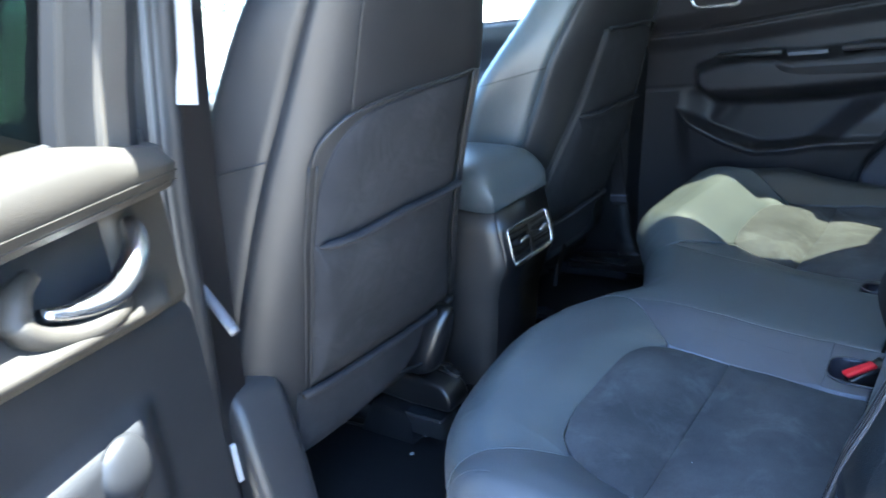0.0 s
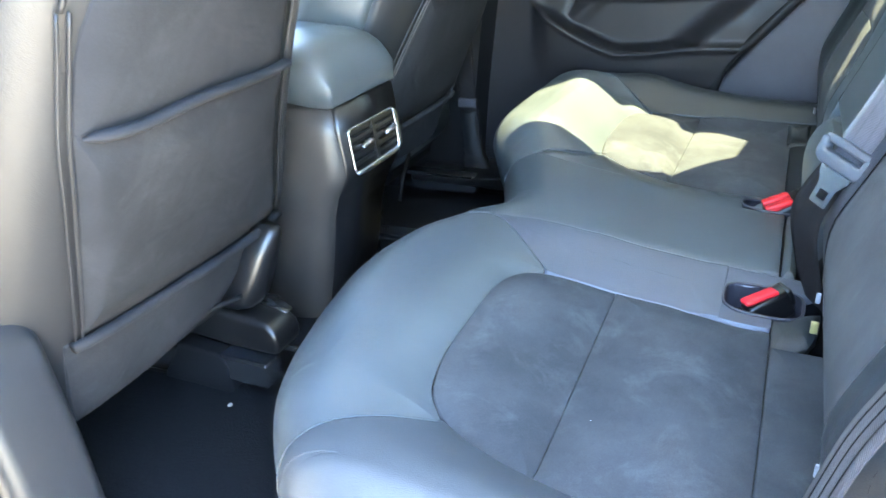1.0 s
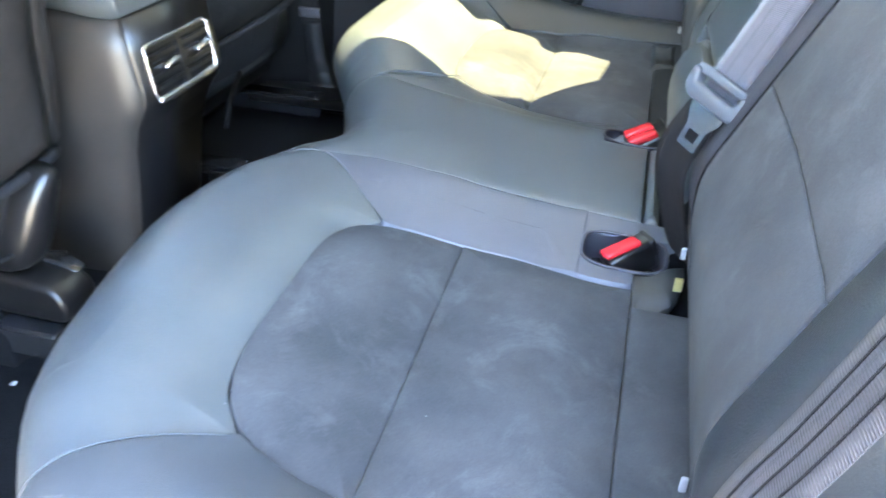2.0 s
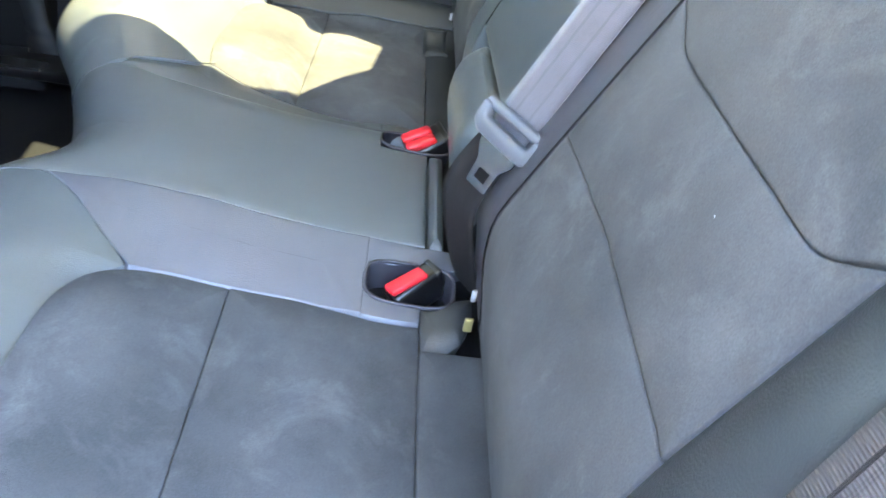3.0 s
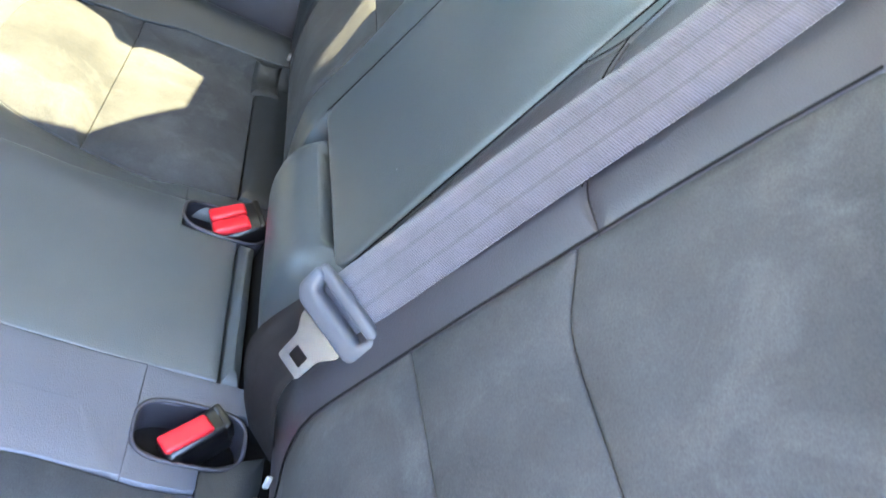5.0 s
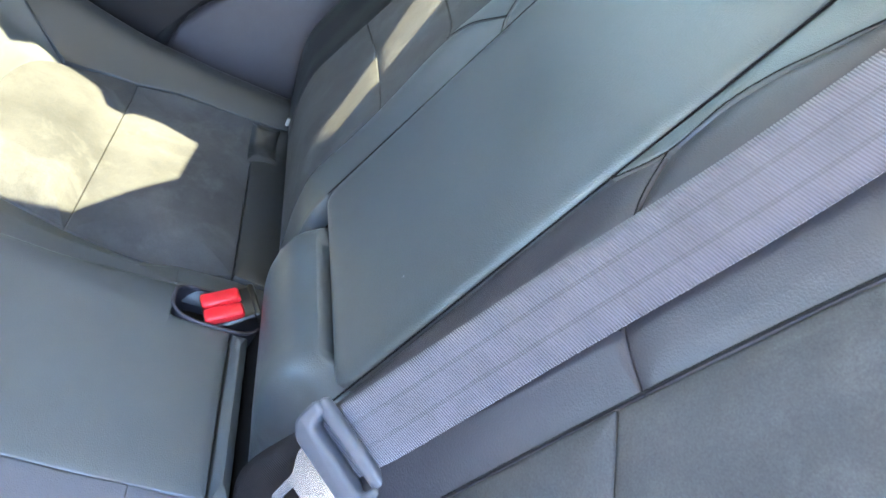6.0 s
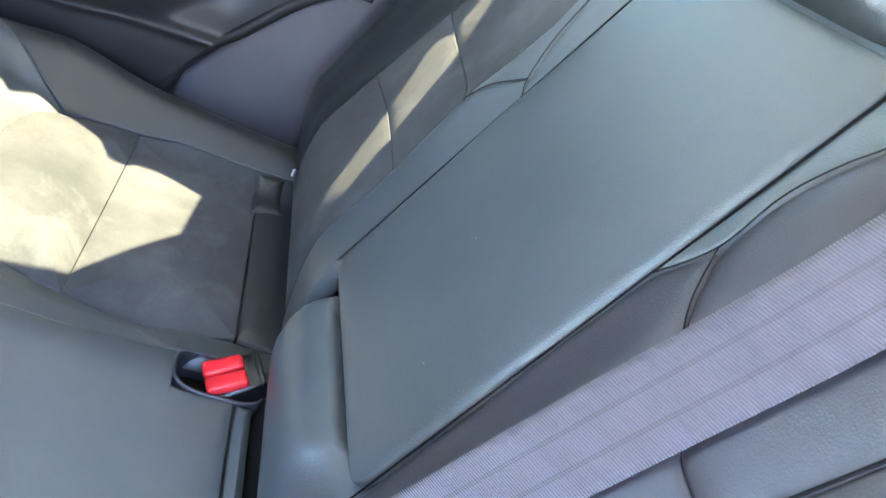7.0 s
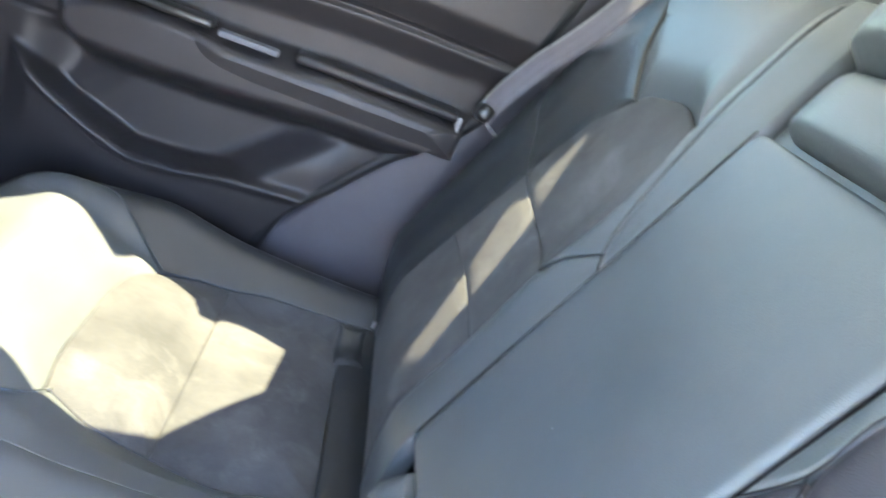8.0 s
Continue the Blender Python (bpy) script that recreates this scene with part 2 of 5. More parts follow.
def table(t, knots):
    """Smooth interpolation through (t, value) knots."""
    if t <= knots[0][0]:
        return knots[0][1]
    for (a, p), (b, q) in zip(knots, knots[1:]):
        if t <= b:
            return p + (q - p) * (t - a) / (b - a)
    return knots[-1][1]


def soft_table(t, knots, w=0.02):
    return sum(table(t + k * w, knots) * g for k, g in ((-1, 0.25), (0, 0.5), (1, 0.25)))


def rounded(points, radius, step, crisp=False):
    """A closed outline with its corners rounded, in steps of at most step; crisp leaves sharp corners nearly so."""
    pts, out = [Vector(p) for p in points], []
    n = len(pts)
    for i in range(n):
        a, b, c = pts[i - 1], pts[i], pts[(i + 1) % n]
        rad = 0.002 if crisp and (b - a).angle(c - b, 0) > 0.75 else radius
        r1, r2 = min(rad, (a - b).length * 0.45), min(rad, (c - b).length * 0.45)
        p, q = b + (a - b).normalized() * r1, b + (c - b).normalized() * r2
        for k in range(5):
            u = k / 4
            out.append(p * (1 - u) ** 2 + b * 2 * u * (1 - u) + q * u * u)
    dense = []
    for i, p in enumerate(out):
        q = out[(i + 1) % len(out)]
        m = max(1, int((q - p).length / step))
        dense += [p.lerp(q, k / m) for k in range(m)]
    return dense


def spline(points, n=8):
    """An open smooth curve through points."""
    p = [Vector(q) for q in points]
    p = [p[0] * 2 - p[1]] + p + [p[-1] * 2 - p[-2]]
    out = []
    for i in range(1, len(p) - 2):
        a, b, c, d = p[i - 1:i + 3]
        for k in range(n):
            t = k / n
            out.append(0.5 * (2 * b + (c - a) * t + (2 * a - 5 * b + 4 * c - d) * t * t + (3 * b - a - 3 * c + d) * t ** 3))
    return out + [p[-2]]


def normal_of(surf, a, b, h=0.002):
    return (surf(a + h, b) - surf(a - h, b)).cross(surf(a, b + h) - surf(a, b - h)).normalized()


def pillow(surf, out, points, spine=None, radius=0.02, step=0.012, puff=0.006, wide=0.012, skirt=0.02, crown=0.0, crisp=True, rise=0.04, gap=0.0003, edge=None):
    """A padded panel lying on surf(a, b), bounded by points in (a, b); out: which way is outside; its edge dips into the seam, but where edge(a, b) gives 0."""
    loop = rounded(points, radius, step, crisp)
    wind = sum(p.x * q.y - q.x * p.y for p, q in zip(loop, loop[1:] + loop[:1]))
    inset = []
    for k, p in enumerate(loop):
        d = (loop[(k + 1) % len(loop)] - loop[k - 1]).normalized() * (gap if wind > 0 else -gap)
        inset.append(p + Vector((-d.y, d.x)))
    loop = inset
    if spine is None:
        c = sum(loop, Vector((0, 0))) / len(loop)
        spine = [c, c]
    s0, s1 = Vector(spine[0]), Vector(spine[1])
    ax = s1 - s0
    ends = []
    for p in loop:
        u = 0 if ax.length < 1e-6 else max(0, min(1, (p - s0).dot(ax) / ax.length_squared))
        ends.append(s0 + ax * u)
    longest = max((e - p).length for p, e in zip(loop, ends))
    near = [0, 0.002, 0.005, 0.009, 0.015, 0.023]
    rest = max(3, int(longest / 0.02))
    levels = [("d", d) for d in near] + [("f", k / rest) for k in range(1, rest + 1)]
    bm = bmesh.new()
    rings = []
    flip = 1.0 if normal_of(surf, *loop[0]).dot(Vector(out)) > 0 else -1.0

    def place(q, lift):
        return surf(q.x, q.y) + normal_of(surf, q.x, q.y) * flip * lift
    rings.append([bm.verts.new(place(p, -puff - skirt)) for p in loop])
    for kind, v in levels:
        ring = []
        for p, e in zip(loop, ends):
            L = max((e - p).length, 1e-5)
            d0 = min(near[-1], L * 0.5)
            d = v / near[-1] * d0 if kind == "d" else d0 + (L - d0) * v
            q = p + (e - p) * (d / L)
            dip = puff * math.exp(-(d / wide) ** 1.3) * (edge(p.x, p.y) if edge else 1)
            ring.append(bm.verts.new(place(q, -dip + crown * smoothstep(0, rise, d))))
        rings.append(ring)
    n = len(loop)
    for r, s in zip(rings, rings[1:]):
        for i in range(n):
            bm.faces.new((r[i], r[(i + 1) % n], s[(i + 1) % n], s[i]))
    bmesh.ops.remove_doubles(bm, verts=bm.verts, dist=0.0004)
    bm.normal_update()
    tilt = sum((f.normal.dot(Vector(out)) * f.calc_area() for f in bm.faces))
    if tilt < 0:
        bmesh.ops.reverse_faces(bm, faces=bm.faces)
    return bm


def sheet(surf, us, vs, out, lift=0.0):
    """A plain grid on surf."""
    bm = bmesh.new()
    flip = 1.0 if normal_of(surf, us[0], vs[0]).dot(Vector(out)) > 0 else -1.0
    rows = [[bm.verts.new(surf(u, v) + normal_of(surf, u, v) * flip * lift) for v in vs] for u in us]
    for r, s in zip(rows, rows[1:]):
        for i in range(len(vs) - 1):
            f = (r[i], s[i], s[i + 1], r[i + 1])
            bm.faces.new(f if flip > 0 else f[::-1])
    return bm


def span(a, b, n):
    return [a + (b - a) * i / n for i in range(n + 1)]


def sweep(path, radius, sides=8, closed=False, squash=1.0, up=(0, 0, 1)):
    """A tube along a path; radius may be a list."""
    bm = bmesh.new()
    p = [Vector(q) for q in path]
    n = len(p)
    rings = []
    for i, q in enumerate(p):
        a, b = (p[i - 1], p[(i + 1) % n]) if closed else (p[max(i - 1, 0)], p[min(i + 1, n - 1)])
        t = (b - a).normalized()
        s = t.cross(Vector(up))
        s = s.normalized() if s.length > 1e-4 else t.orthogonal().normalized()
        w = s.cross(t)
        r = radius[i] if isinstance(radius, list) else radius
        rings.append([bm.verts.new(q + s * math.cos(k * math.tau / sides) * r + w * math.sin(k * math.tau / sides) * r * squash) for k in range(sides)])
    m = n if closed else n - 1
    for i in range(m):
        a, b = rings[i], rings[(i + 1) % n]
        for k in range(sides):
            bm.faces.new((a[k], a[(k + 1) % sides], b[(k + 1) % sides], b[k]))
    if not closed:
        bm.faces.new(rings[0][::-1])
        bm.faces.new(rings[-1])
    bmesh.ops.recalc_face_normals(bm, faces=bm.faces)
    return bm


def band(path, sides, width, thick=0.0014):
    """A belt: path points, the direction across at each, as one closed strip with uv."""
    bm = bmesh.new()
    uv = bm.loops.layers.uv.new("UVMap")
    p, across = [Vector(q) for q in path], [Vector(q).normalized() for q in sides]
    rings, run = [], 0.0
    cols = 7
    for i, q in enumerate(p):
        t = (p[min(i + 1, len(p) - 1)] - p[max(i - 1, 0)]).normalized()
        n = across[i].cross(t).normalized()
        if i:
            run += (q - p[i - 1]).length
        top, low = [], []
        for k in range(cols):
            v = k / (cols - 1)
            base = q + across[i] * (v - 0.5) * width
            edge = thick * (0.5 if 0 < k < cols - 1 else 0.25)
            top.append((bm.verts.new(base + n * edge), run, v))
            low.append((bm.verts.new(base - n * edge), run, v))
        rings.append((top, low))
    for (t0, l0), (t1, l1) in zip(rings, rings[1:]):
        for k in range(cols - 1):
            for quad in ((t0[k], t0[k + 1], t1[k + 1], t1[k]), (l0[k], l1[k], l1[k + 1], l0[k + 1])):
                f = bm.faces.new([c[0] for c in quad])
                for lp, c in zip(f.loops, quad):
                    lp[uv].uv = (c[1], c[2])
        for k in (0, cols - 1):
            quad = (t0[k], t1[k], l1[k], l0[k])
            f = bm.faces.new([c[0] for c in quad])
            for lp, c in zip(f.loops, quad):
                lp[uv].uv = (c[1], c[2])
    bmesh.ops.recalc_face_normals(bm, faces=bm.faces)
    return bm


def box(centre, size, bevel=0.004, turn=None, segments=3):
    bm = bmesh.new()
    bmesh.ops.create_cube(bm, size=1)
    bmesh.ops.scale(bm, vec=size, verts=bm.verts)
    if bevel:
        bmesh.ops.bevel(bm, geom=bm.edges[:], offset=min(bevel, min(size) * 0.45), segments=segments, profile=0.5, affect="EDGES")
    if turn is not None:
        bmesh.ops.transform(bm, matrix=turn, verts=bm.verts)
    bmesh.ops.translate(bm, verts=bm.verts, vec=centre)
    return bm


def merged(*bms):
    out = bmesh.new()
    for b in bms:
        me = bpy.data.meshes.new("t")
        b.to_mesh(me)
        b.free()
        out.from_mesh(me)
        bpy.data.meshes.remove(me)
    return out


def prism(points, axis, lo, hi, bevel=0.003, segments=2):
    """An outline in the two other axes, extruded along axis (0 x, 1 y, 2 z) from lo to hi."""
    def at(p, h):
        v = [p[0], p[1]]
        v.insert(axis, h)
        return Vector(v)
    bm = bmesh.new()
    a = [bm.verts.new(at(p, lo)) for p in points]
    b = [bm.verts.new(at(p, hi)) for p in points]
    bm.faces.new(a[::-1])
    bm.faces.new(b)
    for i in range(len(points)):
        j = (i + 1) % len(points)
        bm.faces.new((a[i], a[j], b[j], b[i]))
    bmesh.ops.recalc_face_normals(bm, faces=bm.faces)
    if bevel:
        edges = [e for e in bm.edges if e.calc_face_angle(0) > 0.6]
        bmesh.ops.bevel(bm, geom=edges, offset=bevel, segments=segments, profile=0.5, affect="EDGES")
    return bm


def loft(sections, caps=True):
    """Join closed sections, each with the same number of points."""
    bm = bmesh.new()
    rings = [[bm.verts.new(p) for p in s] for s in sections]
    n = len(rings[0])
    for a, b in zip(rings, rings[1:]):
        for i in range(n):
            bm.faces.new((a[i], a[(i + 1) % n], b[(i + 1) % n], b[i]))
    if caps:
        bm.faces.new(rings[0][::-1])
        bm.faces.new(rings[-1])
    bmesh.ops.recalc_face_normals(bm, faces=bm.faces)
    return bm


def mirror(points, s):
    return [(s * p[0], *p[1:]) for p in points]


# ---- large structure ----
def plate(points, z):
    bm = bmesh.new()
    bm.faces.new([bm.verts.new((x, y, z)) for x, y in points])
    return bm


GROUND_Z = -0.36
ob = part("ground", plate([(-400, -400), (400, -400), (400, 400), (-400, 400)], GROUND_Z), ASPHALT)
tagged(ob, "pale sandy concrete of the yard round the car", "ground", kind="structure")


def floor_surface(x, y):
    hump = 0.055 * (1 - smoothstep(0.09, 0.17, abs(x)))
    toe = 0.12 * smoothstep(1.25, 1.6, y)
    return Vector((x, y, hump + toe - 0.012))


ob = part("floor", sheet(floor_surface, span(-0.74, 0.74, 60), span(-1.0, 1.7, 60), (0, 0, 1)), CARPET)
tagged(ob, "black carpeted car floor with a low centre tunnel", "floor", kind="structure")
ob = part("floor_pan", box((0, 0.3, -0.06), (1.62, 2.9, 0.07), 0.01), PAINT)
tagged(ob, "dark painted floor pan under the carpet", "floor", kind="structure")

# roof: a shell with a made-up glazed opening above the far rear seat
ROOF_Z = 1.10


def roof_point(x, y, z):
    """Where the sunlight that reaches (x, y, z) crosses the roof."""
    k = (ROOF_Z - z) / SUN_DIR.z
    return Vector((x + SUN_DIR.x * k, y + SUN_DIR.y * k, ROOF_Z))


def panel_with_holes(outer, holes, z, thick):
    rings = [[Vector((p[0], p[1], 0)) for p in r] for r in [outer] + holes]
    flat = [p for r in rings for p in r]
    bm = bmesh.new()
    low = [bm.verts.new((p.x, p.y, z)) for p in flat]
    high = [bm.verts.new((p.x, p.y, z + thick)) for p in flat]
    for a, b, c in tessellate_polygon(rings):
        bm.faces.new((low[a], low[c], low[b]))
        bm.faces.new((high[a], high[b], high[c]))
    start = 0
    for r in rings:
        for i in range(len(r)):
            j = (i + 1) % len(r)
            bm.faces.new((low[start + i], low[start + j], high[start + j], high[start + i]))
        start += len(r)
    bmesh.ops.recalc_face_normals(bm, faces=bm.faces)
    return bm


# wanted lit stretches on the far seat, from which the mask's holes are cut
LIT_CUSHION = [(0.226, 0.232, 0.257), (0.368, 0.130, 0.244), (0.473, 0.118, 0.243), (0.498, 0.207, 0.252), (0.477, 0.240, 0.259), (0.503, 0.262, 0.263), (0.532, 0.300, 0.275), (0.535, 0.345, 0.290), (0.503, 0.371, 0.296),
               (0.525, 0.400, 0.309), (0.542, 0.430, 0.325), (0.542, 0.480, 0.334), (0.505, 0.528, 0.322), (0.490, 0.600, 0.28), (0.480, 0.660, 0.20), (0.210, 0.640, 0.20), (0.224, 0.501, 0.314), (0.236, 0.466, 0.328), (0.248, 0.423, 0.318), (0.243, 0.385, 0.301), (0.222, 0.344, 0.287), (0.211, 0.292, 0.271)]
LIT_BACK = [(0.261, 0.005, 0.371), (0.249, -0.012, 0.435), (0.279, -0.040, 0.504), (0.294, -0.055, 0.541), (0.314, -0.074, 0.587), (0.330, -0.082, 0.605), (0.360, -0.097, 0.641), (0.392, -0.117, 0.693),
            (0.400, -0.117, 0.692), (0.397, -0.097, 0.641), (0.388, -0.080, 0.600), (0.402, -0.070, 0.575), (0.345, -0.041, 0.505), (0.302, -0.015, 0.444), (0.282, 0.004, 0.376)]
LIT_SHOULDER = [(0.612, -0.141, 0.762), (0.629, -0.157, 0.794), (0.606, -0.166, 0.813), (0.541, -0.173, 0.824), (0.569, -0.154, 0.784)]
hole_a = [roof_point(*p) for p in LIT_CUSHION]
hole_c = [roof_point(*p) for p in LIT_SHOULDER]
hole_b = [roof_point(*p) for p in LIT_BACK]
outer = [(-0.72, -1.1), (0.78, -1.1), (0.84, -0.5), (0.84, 1.2), (-0.735, 1.2), (-0.735, -0.5)]
opening = [(-0.50, -0.42), (0.81, -0.42), (0.81, 0.62), (-0.50, 0.62)]
ob = part("ceiling", panel_with_holes(outer, [opening], ROOF_Z, 0.03), LINER, smooth=False)
tagged(ob, "pale cloth headliner of the car roof", "ceiling", kind="structure")
# added mask: its holes cast the sun patches on the far seat
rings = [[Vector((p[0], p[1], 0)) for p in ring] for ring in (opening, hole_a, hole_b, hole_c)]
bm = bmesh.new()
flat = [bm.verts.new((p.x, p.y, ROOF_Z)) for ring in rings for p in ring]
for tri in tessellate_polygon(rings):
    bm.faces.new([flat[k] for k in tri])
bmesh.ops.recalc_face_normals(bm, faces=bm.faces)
ob = part("ceiling_light_mask", bm, LIGHT_MASK, smooth=False)
tagged(ob, "unseen translucent sheet added under the roof, holed to shape the sun patches", "sun blind", kind="structure")
ob = part("roof_sun_filter", box((0.155, 0.10, ROOF_Z + 0.045), (1.38, 1.12, 0.006), 0.001), ROOF_FILTER)
tagged(ob, "unseen tinted pane added over the roof opening to tone the sunlight", "glass roof", kind="structure")


def side_wall(s):
    """Lower body side, cant rail and pillars of one side."""
    name = "near" if s < 0 else "far"
    SIDE = 0.80 if s < 0 else 0.738
    rail = sweep([(0.86 if s > 0 else -0.715, y, 1.11 - 0.10 * max(0, (y - 0.9)) - 0.05 * max(0, -y - 0.3)) for y in span(-1.1, 1.5, 20)], 0.045, 10, squash=0.8)
    tagged(part("wall_rail_" + name, rail, LINER), "pale trimmed roof rail over the doors", "roof rail", kind="structure")
    sill = loft([[(s * 0.70, y, -0.01), (s * 0.70, y, 0.055), (s * 0.725, y, 0.075), (s * 0.80, y, 0.07), (s * 0.83, y, 0.03), (s * 0.83, y, -0.14), (s * 0.70, y, -0.14)] for y in span(0.12, 1.7, 6)])
    tagged(sharp(part("wall_sill_" + name, sill, PLASTIC)), "black plastic door sill of the car", "sill", kind="structure")
    # rear quarter: wheel arch trim beside the bench, C pillar, luggage side
    arch = [(0.24, 0.02), (0.20, 0.30), (0.125, 0.40), (0.055, 0.478), (-0.02, 0.54), (-0.075, 0.62), (-0.10, 0.72), (-0.14, 0.86), (-0.20, 1.09),
            (-0.55, 1.09), (-0.42, 0.78), (-1.1, 0.74), (-1.1, -0.01), (0.24, -0.01)]
    if s < 0:
        arch = [(y - 0.14, z) for y, z in arch]
    q = prism(arch, 0, *sorted((s * SIDE, s * (SIDE + 0.06))), 0.012, 3)
    tagged(sharp(part("wall_quarter_" + name, q, TRIM)), "grey plastic side trim beside the rear seat", "side trim", kind="structure")
    # rubber seal along the door opening
    line = [(0.25, 0.05), (0.205, 0.31), (0.13, 0.405), (0.06, 0.485), (-0.015, 0.548), (-0.07, 0.625), (-0.095, 0.72), (-0.135, 0.86), (-0.19, 1.06)]
    seal = spline([(s * (SIDE + (0.004 if s < 0 else -0.010)), y - (0.14 if s < 0 else 0.0), z) for y, z in line], 6)
    tagged(part("trim_seal_" + name, sweep(seal, 0.012, 8), RUBBER), "black rubber door seal", "door seal", kind="structure")
    # B pillar
    b = loft([[(s * (0.665 + k), y0, z), (s * (0.655 + k), (y0 + y1) / 2, z), (s * (0.665 + k), y1, z), (s * (0.74 + k), y1 + 0.02, z), (s * (0.765 + k), y1, z), (s * (0.765 + k), y0 + 0.01, z), (s * (0.735 + k), y0 - 0.02, z)]
              for z, y0, y1, k in ((-0.02, 0.78, 1.02, 0.0), (0.08, 0.775, 0.99, 0.0), (0.25, 0.76, 0.93, 0.0), (0.45, 0.735, 0.875, 0.0), (0.65, 0.71, 0.84, -0.005), (0.85, 0.68, 0.80, -0.02), (1.09, 0.64, 0.76, -0.05))])
    tagged(sharp(part("wall_pillar_" + name, b, PLASTIC), 40), "dark plastic trim of the pillar between the doors", "pillar", kind="structure")
    p = spline([(s * (0.742 + k), y, z) for z, y, k in ((0.0, 0.772, 0.0), (0.2, 0.755, 0.0), (0.45, 0.712, 0.0), (0.65, 0.688, -0.005), (0.85, 0.655, -0.02), (1.09, 0.61, -0.05))], 6)
    ridges = [sweep([q + Vector((s * dx, dy, 0)) for q in p], r, 10) for dx, dy, r in ((0.0, -0.010, 0.0125), (0.002, 0.012, 0.0115), (0.006, 0.001, 0.010))]
    tagged(part("trim_pillar_seal_" + name, merged(*ridges), RUBBER), "black ridged rubber seal on the door pillar", "door seal", kind="structure")


side_wall(-1)
side_wall(1)
for name, m, pts in (("window_1", PRIVACY, [(0.80, 0.86), (-0.13, 0.86), (-0.19, 1.08), (0.75, 1.08)]), ("window_2", CLEAR, [(0.86, 0.735), (1.50, 0.735), (1.30, 1.04), (0.82, 1.08)]), ("window_3", PRIVACY, [(-0.43, 0.79), (-1.05, 0.76), (-1.0, 1.0), (-0.56, 1.08)])):
    pane = prism(pts, 0, 0.768, 0.773, 0)
    tagged(part(name, pane, m, smooth=False), "tinted side window of the car", "window", kind="structure")
ob = part("window_rear", loft([[(x, y, z) for x in (-0.72, 0.72)] + [(x, y - 0.005, z) for x in (0.72, -0.72)] for y, z in ((-1.15, 0.74), (-1.06, 1.10))]), PRIVACY, smooth=False)
tagged(ob, "dark tinted rear window", "window", kind="structure")
ob = part("windscreen", loft([[(x, y, z) for x in (-0.74, 0.74)] + [(x, y + 0.005, z) for x in (0.74, -0.74)] for y, z in ((1.78, 0.58), (1.20, 1.10))]), CLEAR, smooth=False)
tagged(ob, "clear sloping windscreen", "windscreen", kind="structure")
ob = part("bonnet", box((0, 2.3, 0.30), (1.6, 1.15, 0.16), 0.05), PAINT)
tagged(ob, "dark painted bonnet ahead of the windscreen", "bonnet", kind="structure")
ob = part("wall_tailgate", box((0, -1.15, 0.36), (1.5, 0.06, 0.76), 0.02), TRIM)
tagged(ob, "grey trim of the tailgate", "tailgate", kind="structure")
ob = part("wall_dashboard", merged(box((0, 1.62, 0.46), (1.42, 0.32, 0.44), 0.06), box((0, 1.75, 0.10), (1.5, 0.08, 0.5), 0.02)), PLASTIC)
tagged(ob, "black dashboard at the front of the car", "dashboard", kind="structure")


# ---- rear bench ----
def cushion_front(x):
    if x < 0:
        return soft_table(-x, [(0, 0.452), (0.06, 0.466), (0.10, 0.500), (0.17, 0.541), (0.24, 0.558), (0.30, 0.561), (0.40, 0.546), (0.48, 0.528), (0.54, 0.506), (0.58, 0.480), (0.63, 0.440), (0.70, 0.37)])
    return soft_table(x, [(0, 0.452), (0.06, 0.466), (0.12, 0.488), (0.19, 0.516), (0.26, 0.562), (0.33, 0.585), (0.40, 0.590), (0.48, 0.588), (0.54, 0.580), (0.58, 0.565), (0.63, 0.530), (0.70, 0.44)])


def cushion_top(x, y):
    a = abs(x)
    z = soft_table(y, [(-0.06, 0.234), (0.04, 0.238), (0.12, 0.243), (0.22, 0.254), (0.29, 0.270), (0.35, 0.289), (0.42, 0.301), (0.60, 0.298)])
    z += 0.022 * (1 - smoothstep(0.10, 0.22, a)) * (1 - smoothstep(0.24, 0.40, y))
    side = 0.030 * (1 - smoothstep(0.26, 0.42, y)) if x < 0 else 0.050 * (1 - 0.75 * smoothstep(0.30, 0.48, y))
    if x > 0:
        z += 0.036 * math.exp(-((y - 0.47) / 0.065) ** 2) * smoothstep(0.12, 0.28, x) * (1 - smoothstep(0.58, 0.67, x))
    z += side * smoothstep(0.535, 0.625, a) - 0.035 * smoothstep(0.635, 0.70, a)
    return z


ROLL = 0.075


def cushion(x, y):
    """The bench's upper face, unrolled: past its front the sheet turns down."""
    edge = cushion_front(x) - ROLL
    if y <= edge:
        return Vector((x, y, cushion_top(x, y)))
    a, z = y - edge, cushion_top(x, edge)
    turn = ROLL * math.pi / 2
    if a <= turn:
        return Vector((x, edge + ROLL * math.sin(a / ROLL), z - ROLL * (1 - math.cos(a / ROLL))))
    return Vector((x, edge + ROLL - 0.25 * (a - turn), z - ROLL - (a - turn)))


bench = thing("rear_bench_cushion", (0, 0.2, 0.0), "wide black leatherette rear bench with dusty grey suede insets", "car seat")
UP = (0, 0.2, 1)
part("bench_core", sheet(cushion, span(-0.68, 0.68, 60), span(-0.06, 0.70, 36), (0, 0, 1), -0.034), CORE, bench)
part("bench_base", box((0, 0.17, 0.07), (1.34, 0.44, 0.14), 0.02), CORE, bench)
# seams either side of the centre panel, from the front edge back to the buckle wells, in (|x|, y)
SEAM_NEAR = [(0.120, 0.70), (0.120, 0.56), (0.121, 0.47), (0.117, 0.415), (0.106, 0.36), (0.1045, 0.265), (0.106, 0.20), (0.1072, 0.12)]
